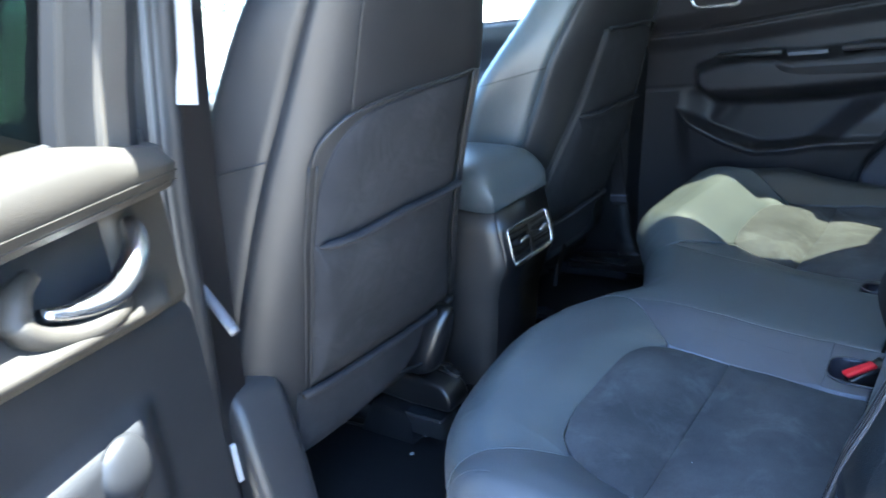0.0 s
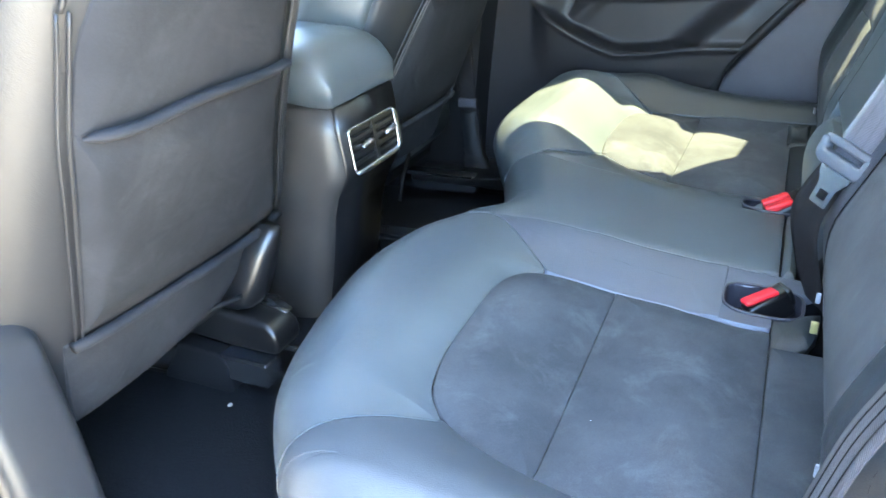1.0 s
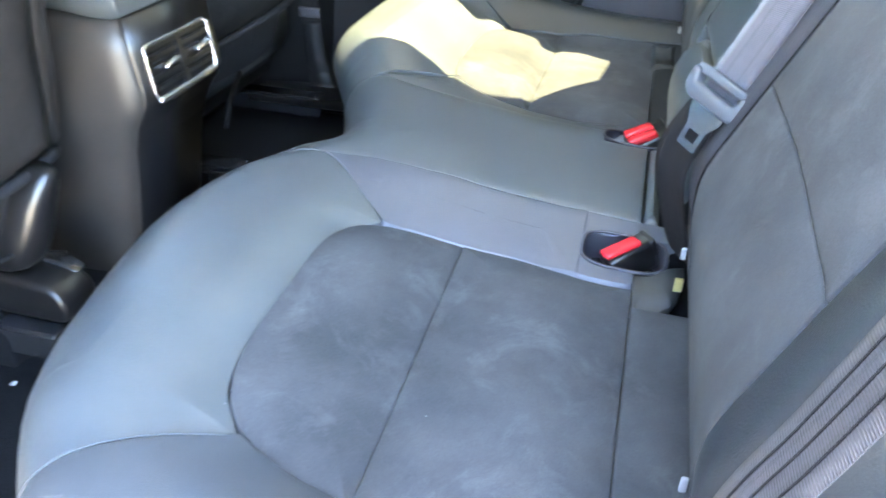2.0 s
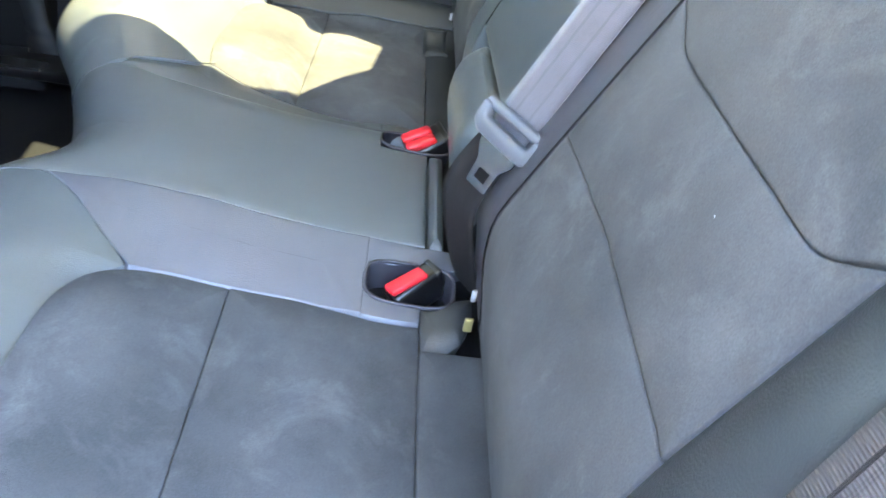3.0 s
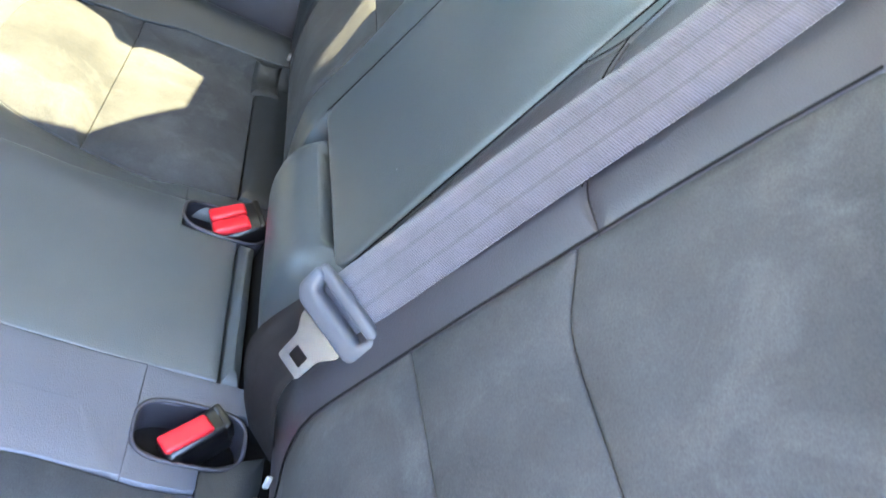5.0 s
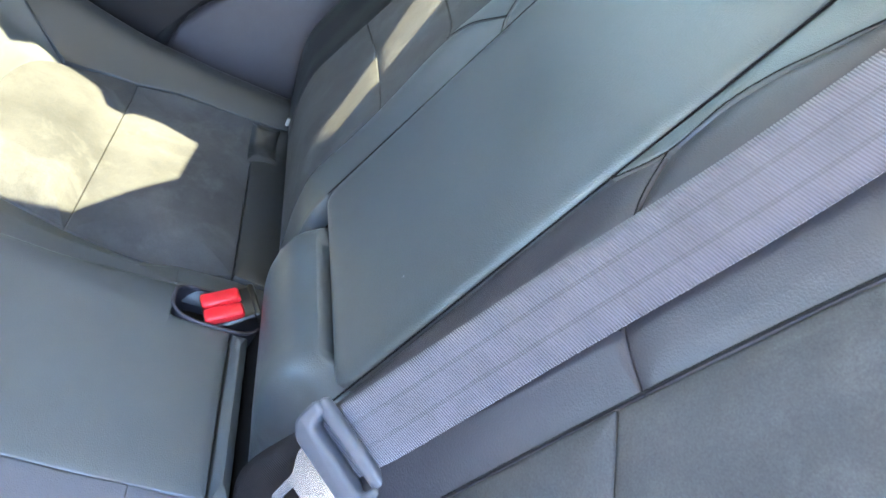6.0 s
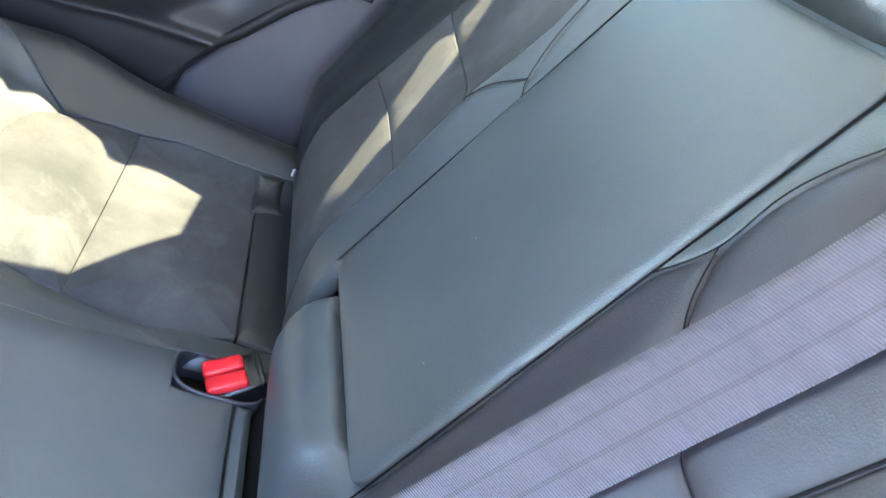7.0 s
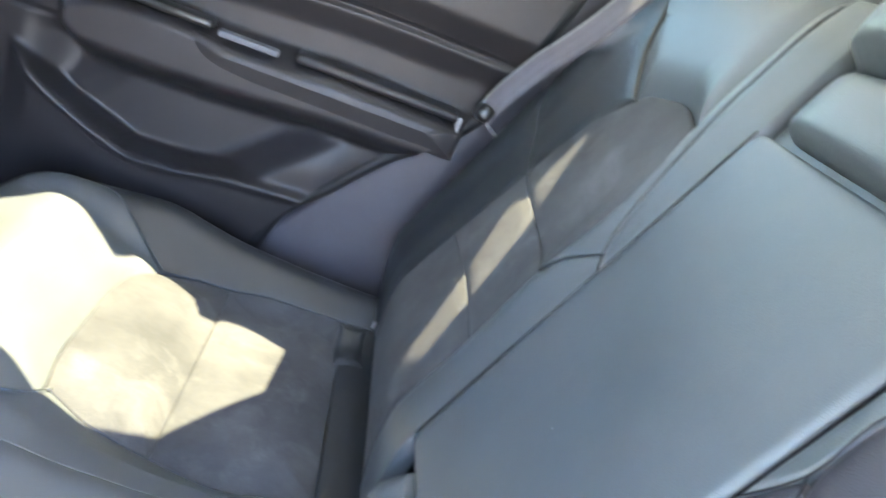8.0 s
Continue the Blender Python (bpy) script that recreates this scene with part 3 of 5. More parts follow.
SEAM_FAR = [(0.150, 0.70), (0.150, 0.56), (0.150, 0.447), (0.136, 0.34), (0.133, 0.27), (0.142, 0.20), (0.155, 0.125), (0.159, 0.099)]
FORK_NEAR = [(0.128, 0.396), (0.150, 0.373), (0.175, 0.351), (0.198, 0.328)]         # from the seam to the inset's corner
FORK_FAR = [(0.1695, 0.420), (0.1945, 0.380), (0.2112, 0.352)]
part("centre_panel", pillow(cushion, UP, [(0.0985, 0.0985), (0.0955, 0.09), (0.0955, 0.038), (-0.1075, 0.038)] + [(0.0004 - x, y) for x, y in SEAM_NEAR[::-1]] + [(x - 0.0004, y) for x, y in SEAM_FAR],
     [(0.0, 0.09), (0.015, 0.62)], puff=0.0014, wide=0.006, gap=0.0), LEATHER, bench)
part("rear_hem", pillow(cushion, UP, [(-0.108, 0.0345), (0.096, 0.0345), (0.096, 0.018), (-0.109, 0.018)], [(-0.09, 0.026), (0.08, 0.026)], radius=0.003, puff=0.004, wide=0.005, crown=0.002, rise=0.01, gap=0.0), LEATHER, bench, "narrow rolled hem behind the centre panel")
CORNER_NEAR = [(0.216, 0.309), (0.236, 0.333), (0.265, 0.3465)]
CORNER_FAR = [(0.231, 0.340)]
for s in (-1, 1):
    corner = CORNER_NEAR if s < 0 else CORNER_FAR
    part("inset_front", pillow(cushion, UP, mirror([(0.204, 0.2215), (0.2075 if s < 0 else 0.211, 0.28 if s < 0 else 0.29)] + corner + [(0.30, 0.3515), (0.44, 0.3495), (0.500, 0.338), (0.534, 0.310), (0.554, 0.264), (0.561, 0.2175)], s),
         [(s * 0.30, 0.28), (s * 0.47, 0.275)], radius=0.03, puff=0.007 if s < 0 else 0.005, wide=0.014, crown=0.002 if s < 0 else 0.006, rise=0.06, gap=-0.0001), SUEDE, bench, "dusty grey suede inset")
    part("inset_rear", pillow(cushion, UP, mirror([(0.2035, 0.2205), (0.561, 0.2165), (0.573, 0.16), (0.580, 0.040)] + ([(0.2080, 0.039), (0.2095, 0.055), (0.2095, 0.082), (0.2055, 0.112), (0.2015, 0.16)] if s < 0 else [(0.222, 0.040), (0.200, 0.09), (0.194, 0.16)]), s),
         [(s * 0.29, 0.13), (s * 0.48, 0.13)], radius=0.008, puff=0.0065 if s < 0 else 0.005, wide=0.013, crown=0.003 if s < 0 else 0.006, rise=0.06, gap=-0.0001), SUEDE, bench, "grey suede inset with pale dust marks")
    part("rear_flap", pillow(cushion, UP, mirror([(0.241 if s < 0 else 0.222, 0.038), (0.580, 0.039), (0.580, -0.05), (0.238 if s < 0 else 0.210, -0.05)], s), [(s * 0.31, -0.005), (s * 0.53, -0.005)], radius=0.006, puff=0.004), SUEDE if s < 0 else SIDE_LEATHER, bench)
    part("front_bolster", pillow(cushion, UP, mirror([(x + 0.0003, y + 0.001) for x, y in corner] + [(0.30, 0.3525), (0.44, 0.3505), (0.501, 0.339), (0.536, 0.311), (0.580, 0.375), (0.614, 0.42), (0.636, 0.50), (0.644, 0.70)]
         + (SEAM_NEAR[:4] + FORK_NEAR if s < 0 else SEAM_FAR[:3] + FORK_FAR), s), [(s * 0.20, 0.47), (s * 0.52, 0.45)], radius=0.02, puff=0.013, wide=0.028 if s < 0 else 0.022, gap=-0.0001, edge=lambda x, y: 0.15 + 0.85 * smoothstep(0.205 if s < 0 else 0.19, 0.25, abs(x)) * (1 - smoothstep(0.345, 0.400, y - 0.6 * max(0, 0.32 - y))) * (1 - 0.8 * smoothstep(0.450, 0.590, abs(x)))), LEATHER, bench)
    # one leather on both sides; the far bolster's colour includes its shade
    part("side_bolster", pillow(cushion, UP, mirror([(0.537, 0.310), (0.581, 0.374), (0.615, 0.419), (0.637, 0.50), (0.645, 0.68), (0.69, 0.66), (0.69, -0.04), (0.581, -0.04), (0.574, 0.16), (0.562, 0.2175), (0.555, 0.265)], s),
         [(s * 0.632, 0.02), (s * 0.634, 0.36)], radius=0.02, puff=0.0018, wide=0.010, gap=0.0), DARK_LEATHER if s < 0 else SIDE_LEATHER, bench, "leatherette side bolster, the far one's shade put into its colour")
    front = [(0.2150, 0.3075) if s < 0 else (0.2295, 0.338)] + (FORK_NEAR[::-1] + SEAM_NEAR[3:] if s < 0 else FORK_FAR[::-1] + SEAM_FAR[2:])
    strip = LEATHER_PLUM if s < 0 else LEATHER
    if s < 0:
        rear_part = [(0.1080, 0.101), (0.111, -0.04), (0.136, -0.04), (0.1372, 0.055), (0.1395, 0.082), (0.147, 0.101)]
        leg = [(0.178, 0.098), (0.2065, 0.098), (0.2085, 0.082), (0.2085, 0.055), (0.2070, 0.040), (0.187, 0.040), (0.187, 0.070), (0.185, 0.086)]
        part("well_edge", pillow(cushion, UP, mirror(leg, s), [(s * 0.2, 0.085), (s * 0.2, 0.05)], radius=0.003, puff=0.0006, wide=0.004, gap=0.0), strip, bench)
        main, spine = [(0.1078, 0.0975), (0.2065, 0.0975), (0.2045, 0.112), (0.2005, 0.16)], [(-0.150, 0.33), (-0.154, 0.14)]
        rear_spine = [(-0.121, 0.075), (-0.122, 0.0)]
    else:
        rear_part = [(0.1615, 0.1025), (0.1645, 0.088), (0.1645, -0.04), (0.205, -0.04), (0.207, 0.05), (0.1985, 0.1025)]
        main, spine = [(0.1985, 0.099), (0.193, 0.16)], [(0.172, 0.33), (0.175, 0.14)]
        rear_spine = [(0.184, 0.06), (0.185, 0.0)]
    part("inner_strip", pillow(cushion, UP, mirror(front + main + [(0.2025, 0.221), (0.2062, 0.28) if s < 0 else (0.210, 0.29)], s), spine, radius=0.010, puff=0.006, wide=0.020, gap=0.0, edge=lambda x, y: (0.22 + 0.78 * smoothstep(0.13, 0.19, abs(x))) * smoothstep(0.0975, 0.135, y) * (1 - (0.7 if s < 0 else 0.0) * smoothstep(0.285, 0.315, y))), strip, bench)
    part("strip_tail", pillow(lambda x, y: cushion(x, y) - Vector((0, 0, 0.0005)), UP, mirror(rear_part, s), rear_spine, radius=0.004, puff=0.0008, wide=0.004, gap=0.0, edge=lambda x, y: 0.0 if y > 0.085 else 1.0), strip, bench)
    # leather tab over the anchor beside the buckle, with the dark slot under it
    if s < 0:
        part("anchor_tab", pillow(lambda x, y: cushion(x, y) + Vector((0, 0, 0.006 * smoothstep(0.03, 0.0, y) - 0.010 * smoothstep(0.212, 0.236, -x))), UP, mirror([(0.187, 0.039), (0.2075, 0.039), (0.237, 0.036), (0.2385, 0.018), (0.228, -0.002), (0.198, -0.012), (0.172, -0.012)], s), [(s * 0.212, 0.026), (s * 0.198, 0.004)], radius=0.006, puff=0.003, wide=0.006), SIDE_LEATHER, bench, "creased leather tab over the anchor slot")
    part("outer_tab", pillow(cushion, UP, mirror([(0.50, 0.045), (0.575, 0.05), (0.578, 0.005), (0.505, -0.002)], s), [(s * 0.525, 0.024), (s * 0.56, 0.026)], radius=0.008, puff=0.003, crown=0.005, rise=0.008), SIDE_LEATHER, bench, "leather flap over the outer anchor")
    # stitching
    for path in ([(0.540, 0.313), (0.580, 0.375), (0.614, 0.42), (0.636, 0.50)], [(0.2155, 0.308) if s < 0 else (0.230, 0.336)] + (FORK_NEAR[::-1] + SEAM_NEAR[3:0:-1] if s < 0 else FORK_FAR[::-1] + SEAM_FAR[2:0:-1])):
        line = [cushion(s * p.x, p.y) + Vector((0, 0, -0.0016)) for p in spline(path, 10)]
        part("seam", sweep(line, 0.0009, 5), SEAM, bench)


def back_y(z):
    return soft_table(z, [(0.18, -0.012), (0.28, 0.0), (0.35, 0.006), (0.40, 0.003), (0.45, -0.018), (0.577, -0.070), (0.80, -0.162), (0.88, -0.198), (0.93, -0.235), (0.95, -0.275)], 0.015)


def backrest(x, z):
    a = abs(x)
    y = back_y(z)
    y += 0.008 * smoothstep(0.54, 0.60, a) * smoothstep(0.30, 0.42, z) * (1 - smoothstep(0.70, 0.86, z)) - (0.05 * smoothstep(0.635, 0.70, a) if x > 0 else 0.10 * smoothstep(0.610, 0.672, a))
    y -= 0.008 * (1 - smoothstep(0.29, 0.40, z)) if x < 0 else 0
    y += 0.010 * math.exp(-((a - 0.19) / 0.035) ** 2) * smoothstep(0.45, 0.6, z)
    return Vector((x, y, z))


FRONT = (0, 1, 0.4)


def rear_backrest(s):
    ob = thing("bench_seat_back", (s * 0.42, -0.05, 0.26), "reclined black rear backrest with grey suede insets in " + ("shade" if s < 0 else "patchy sunlight"), "car seat", "rear seats")
    part("back_core", sheet(backrest, span(s * 0.142, s * 0.685, 30), span(0.20, 0.94, 34), FRONT, -0.03), CORE, ob)
    shell = loft([[(s * 0.145, backrest(s * 0.3, z).y - 0.04, z), (s * 0.67, backrest(s * 0.3, z).y - 0.05, z), (s * 0.67, backrest(s * 0.3, z).y - 0.12, z), (s * 0.145, backrest(s * 0.3, z).y - 0.12, z)] for z in (0.2, 0.45, 0.8, 0.93)])
    part("back_shell", shell, CARPET, ob)
    if s < 0:
        low = [(0.250, 0.272), (0.252, 0.36), (0.265, 0.485), (0.40, 0.489), (0.558, 0.482), (0.572, 0.35), (0.574, 0.272)]
        mid = [(0.265, 0.486), (0.40, 0.490), (0.558, 0.483), (0.562, 0.592), (0.530, 0.573), (0.44, 0.5745), (0.355, 0.576), (0.325, 0.5785), (0.300, 0.589), (0.2805, 0.597)]
        high = [(0.2815, 0.598), (0.300, 0.590), (0.325, 0.5795), (0.355, 0.577), (0.44, 0.5755), (0.530, 0.574), (0.561, 0.594), (0.556, 0.69), (0.505, 0.757), (0.365, 0.762), (0.31, 0.742), (0.298, 0.69), (0.284, 0.612)]
        inner = [(0.142, 0.27), (0.249, 0.27), (0.2515, 0.36), (0.2645, 0.485), (0.2825, 0.610), (0.245, 0.614), (0.19, 0.652), (0.16, 0.678), (0.142, 0.644)]
        upper = [(0.161, 0.680), (0.191, 0.6526), (0.2455, 0.6145), (0.283, 0.6106), (0.297, 0.69), (0.309, 0.743), (0.275, 0.785), (0.24, 0.90), (0.212, 0.91), (0.205, 0.82), (0.181, 0.764), (0.167, 0.741), (0.158, 0.715)]
        wedge = [(0.142, 0.646), (0.159, 0.680), (0.157, 0.715), (0.166, 0.741), (0.180, 0.764), (0.204, 0.82), (0.211, 0.91), (0.15, 0.91), (0.142, 0.80)]
        top = [(0.309, 0.744), (0.365, 0.7635), (0.506, 0.7585), (0.557, 0.69), (0.60, 0.74), (0.625, 0.88), (0.60, 0.945), (0.255, 0.945), (0.242, 0.905), (0.276, 0.785)]
        side = [(0.575, 0.27), (0.559, 0.485), (0.562, 0.593), (0.557, 0.69), (0.606, 0.735), (0.632, 0.88), (0.665, 0.86), (0.685, 0.60), (0.685, 0.27)]
        spines = [(0.33, 0.38), (0.49, 0.38)], [(0.33, 0.535), (0.53, 0.531)], [(0.39, 0.67), (0.47, 0.67)], [(0.20, 0.34), (0.19, 0.60)], [(0.36, 0.86), (0.54, 0.86)], [(0.63, 0.33), (0.635, 0.76)], [(0.235, 0.67), (0.245, 0.84)], [(0.152, 0.72), (0.172, 0.86)]
    else:
        low = [(0.222, 0.272), (0.215, 0.385), (0.205, 0.498), (0.35, 0.502), (0.478, 0.496), (0.505, 0.36), (0.53, 0.272)]
        mid = [(0.205, 0.4985), (0.35, 0.5025), (0.478, 0.4965), (0.450, 0.611), (0.39, 0.604), (0.199, 0.592)]
        high = [(0.199, 0.593), (0.39, 0.605), (0.449, 0.612), (0.440, 0.66), (0.42, 0.71), (0.36, 0.762), (0.28, 0.776), (0.205, 0.76), (0.183, 0.71), (0.190, 0.64)]
        inner = [(0.135, 0.27), (0.221, 0.27), (0.2145, 0.385), (0.2045, 0.498), (0.1985, 0.592), (0.18, 0.62), (0.150, 0.645), (0.135, 0.633)]
        upper = [(0.151, 0.646), (0.181, 0.621), (0.199, 0.594), (0.1895, 0.64), (0.1825, 0.71), (0.2045, 0.761), (0.215, 0.81), (0.22, 0.90), (0.20, 0.91), (0.19, 0.80), (0.175, 0.72), (0.167, 0.681)]
        wedge = [(0.135, 0.634), (0.15, 0.646), (0.166, 0.681), (0.174, 0.72), (0.189, 0.80), (0.199, 0.91), (0.145, 0.91), (0.135, 0.80)]
        top = [(0.205, 0.7605), (0.28, 0.7765), (0.36, 0.7625), (0.389, 0.751), (0.419, 0.764), (0.487, 0.799), (0.555, 0.86), (0.60, 0.905), (0.58, 0.945), (0.225, 0.945), (0.22, 0.90), (0.215, 0.81)]
        side = [(0.531, 0.27), (0.506, 0.36), (0.479, 0.497), (0.4505, 0.612), (0.490, 0.620), (0.563, 0.650), (0.625, 0.688), (0.685, 0.715), (0.685, 0.60), (0.685, 0.27)]
        shoulder = [(0.4505, 0.6125), (0.4405, 0.66), (0.4205, 0.7105), (0.39, 0.750), (0.42, 0.763), (0.488, 0.798), (0.556, 0.859), (0.605, 0.90), (0.665, 0.86), (0.685, 0.716), (0.625, 0.689), (0.563, 0.6505), (0.490, 0.6205)]
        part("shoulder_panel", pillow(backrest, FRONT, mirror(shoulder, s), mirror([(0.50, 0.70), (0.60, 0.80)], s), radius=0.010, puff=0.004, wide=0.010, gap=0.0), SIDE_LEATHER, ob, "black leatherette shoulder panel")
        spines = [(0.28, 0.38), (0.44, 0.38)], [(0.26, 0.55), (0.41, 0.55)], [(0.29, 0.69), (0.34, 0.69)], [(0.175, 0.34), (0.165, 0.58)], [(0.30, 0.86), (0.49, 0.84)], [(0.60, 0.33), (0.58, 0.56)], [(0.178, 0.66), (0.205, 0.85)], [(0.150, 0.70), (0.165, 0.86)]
    # near bolsters get the shade-tinted leather, far ones the untinted armrest leather
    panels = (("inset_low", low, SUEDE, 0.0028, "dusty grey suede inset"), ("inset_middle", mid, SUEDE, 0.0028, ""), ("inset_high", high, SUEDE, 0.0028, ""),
              ("inner_bolster", inner, BOLSTER if s < 0 else ARM_LEATHER, 0.0026 if s < 0 else 0.0016, "leatherette bolster with plum shade put into its colour" if s < 0 else "black-green leatherette bolster"), ("top_panel", top, LEATHER, 0.010, ""), ("side_bolster", side, SIDE_LEATHER, 0.004, "black leatherette side bolster"),
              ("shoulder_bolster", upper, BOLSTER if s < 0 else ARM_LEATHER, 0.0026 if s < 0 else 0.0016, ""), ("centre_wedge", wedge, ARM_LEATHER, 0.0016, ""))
    for (name, outline, m, puff, label), spine in zip(panels, spines):
        part(name, pillow(backrest, FRONT, mirror(outline, s), mirror(spine, s), radius=0.012, puff=puff, wide=0.018 if name == "top_panel" else 0.004 if puff < 0.002 else 0.008, gap=0.0, crown=0.006 if name == "top_panel" else 0.0), m, ob, label)
    # sewn seams across the inner bolster
    if s < 0:
        seams = [(0.142, 0.645), (0.160, 0.680), (0.1575, 0.715), (0.1665, 0.741), (0.1805, 0.764), (0.2045, 0.82), (0.2115, 0.90)], [(0.160, 0.680), (0.1905, 0.6525), (0.2455, 0.6145)]
    else:
        seams = [(0.135, 0.6335), (0.1505, 0.646), (0.1665, 0.681), (0.1745, 0.72), (0.1895, 0.80), (0.1995, 0.90)], [(0.1505, 0.6455), (0.1805, 0.6205), (0.1988, 0.593)]
    for path in seams:
        part("seam", sweep([backrest(s * p.x, p.y) + Vector((0, 0.0001, 0)) for p in spline(path, 6)], 0.0005, 5), CORE, ob)
    if s < 0:
        deep = spline([(0.2495, 0.275), (0.2515, 0.36), (0.2645, 0.485), (0.2828, 0.611), (0.297, 0.69), (0.309, 0.743)], 8)
        part("deep_seam", sweep([backrest(s * p.x, p.y) - Vector((0, 0.0010, 0.0004)) for p in deep], 0.0009, 6), CORE, ob, "dark deep seam beside the bolster")
    # white child-seat anchor buttons along the foot
    for x in (0.2365, 0.522) if s < 0 else (0.522,):
        y = backrest(s * x, 0.303).y
        part("anchor_button", box((s * x, y + 0.005, 0.303), (0.0034, 0.005, 0.013), 0.0015), WHITE, ob, "small white anchor button")
    return ob


for s in (-1, 1):
    rear_backrest(s)


# fold-down centre section
def armrest_face(x, z):
    a = abs(x)
    return Vector((x, back_y(z) + 0.002 - 0.002 * smoothstep(0.126, 0.146, a) ** 2, z))


arm = thing("folding_armrest", (0, -0.05, 0.42), "smooth black leatherette centre armrest folded up", "armrest")
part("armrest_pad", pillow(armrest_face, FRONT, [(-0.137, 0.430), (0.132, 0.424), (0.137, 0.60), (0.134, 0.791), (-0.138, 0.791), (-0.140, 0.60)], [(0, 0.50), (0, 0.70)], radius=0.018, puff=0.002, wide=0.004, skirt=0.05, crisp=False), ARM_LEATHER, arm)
# black tubes stand in for the shaded gaps beside the armrest
for x in (-0.1405, 0.1350):
    part("gap_line", sweep([Vector((x, back_y(z) + 0.0002, z)) for z in span(0.425, 0.79, 20)], 0.0007, 6), CORE, arm, "thin black tube drawn as the gap beside the armrest")
crest = thing("centre_back_panel", (0, -0.17, 0.80), "black leatherette top of the centre backrest behind the headrest", "car seat")
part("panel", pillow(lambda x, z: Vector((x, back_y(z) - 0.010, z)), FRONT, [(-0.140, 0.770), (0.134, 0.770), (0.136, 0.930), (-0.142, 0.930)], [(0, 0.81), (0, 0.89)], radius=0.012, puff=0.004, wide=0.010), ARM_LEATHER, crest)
lower = thing("centre_seat_block", (0, 0.0, 0.25), "short black leatherette pad below the armrest", "seat pad")


def block_face(x, z):
    return Vector((x, 0.010 + back_y(z) + 0.012 * math.exp(-((z - 0.36) / 0.06) ** 2) - 0.03 * smoothstep(0.07, 0.125, abs(x)) ** 2, z))


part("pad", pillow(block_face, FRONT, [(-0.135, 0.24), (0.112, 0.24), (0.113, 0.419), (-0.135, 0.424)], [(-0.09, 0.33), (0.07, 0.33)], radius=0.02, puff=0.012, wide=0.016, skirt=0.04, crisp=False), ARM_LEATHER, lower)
part("pad_back", box((0, -0.12, 0.46), (0.27, 0.10, 0.60), 0.02, pose(0, 0, 0, 20)), CORE, lower)


def pad_sections(m, w, h, d):
    secs = []
    for k in range(15):
        v = -1 + 2 * k / 14
        r = max((1 - abs(v) ** 5) ** 0.2 if abs(v) < 1 else 0, 0.25)
        ring = []
        for i in range(28):
            a = math.tau * i / 28
            c, q = math.cos(a), math.sin(a)
            ring.append(m @ Vector((math.copysign(abs(c) ** 0.6, c) * w / 2 * (0.9 + 0.1 * r), math.copysign(abs(q) ** 0.75, q) * d / 2 * r, v * h / 2)))
        secs.append(ring)
    return secs


def headrest(name, cx, cy, cz, w, h, d, lean, label):
    ob = thing(name, (cx, cy, cz - h / 2 - 0.03), label, "headrest", "headrests")
    m = pose(cx, cy, cz, lean)
    secs = pad_sections(m, w, h, d)
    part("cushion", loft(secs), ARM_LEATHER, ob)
    part("seam", sweep([m @ (m.inverted() @ p * 1.004) for p in secs[7]], 0.0011, 6, closed=True), SEAM, ob)
    if cx:
        for x in (-0.055, 0.055):
            part("post", sweep([m @ Vector((x, -0.01, -h / 2 - 0.03)), m @ Vector((x, -0.01, -h / 2 + 0.02))], 0.006, 10), CHROME, ob, "chrome post")
    else:
        part("lower_pad", loft(pad_sections(pose(0, -0.190, 0.818, lean), 0.222, 0.062, 0.088)), ARM_LEATHER, ob, "rounded lower pad")
    return ob


headrest("headrest", 0.0, -0.222, 0.905, 0.236, 0.12, 0.125, 22, "low black leatherette centre headrest")
headrest("headrest", -0.43, -0.27, 1.0, 0.27, 0.16, 0.10, 18, "black leatherette outer headrest")
headrest("headrest", 0.43, -0.27, 1.0, 0.27, 0.16, 0.10, 18, "black leatherette outer headrest")


# ---- front seats ----
SEAT_X = 0.44


def front_back(x, z):
    return 0.744 - 0.43 * (z - 0.268)


def rear_half(z):
    return soft_table(z, [(0.12, 0.22), (0.27, 0.232), (0.45, 0.215), (0.55, 0.203), (0.65, 0.185), (0.73, 0.165), (0.82, 0.148), (0.92, 0.13), (0.97, 0.09)])


def front_half(z):
    return soft_table(z, [(0.12, 0.22), (0.27, 0.235), (0.45, 0.235), (0.60, 0.230), (0.73, 0.214), (0.84, 0.203), (0.92, 0.172), (0.97, 0.10)])


def inner_extra(z):
    """How much wider the backrest is on the side of the console."""
    return 0.062 * (1 - smoothstep(0.66, 0.92, z)) + 0.022 * smoothstep(0.58, 0.78, z) + 0.034 * (1 - smoothstep(0.34, 0.50, z))


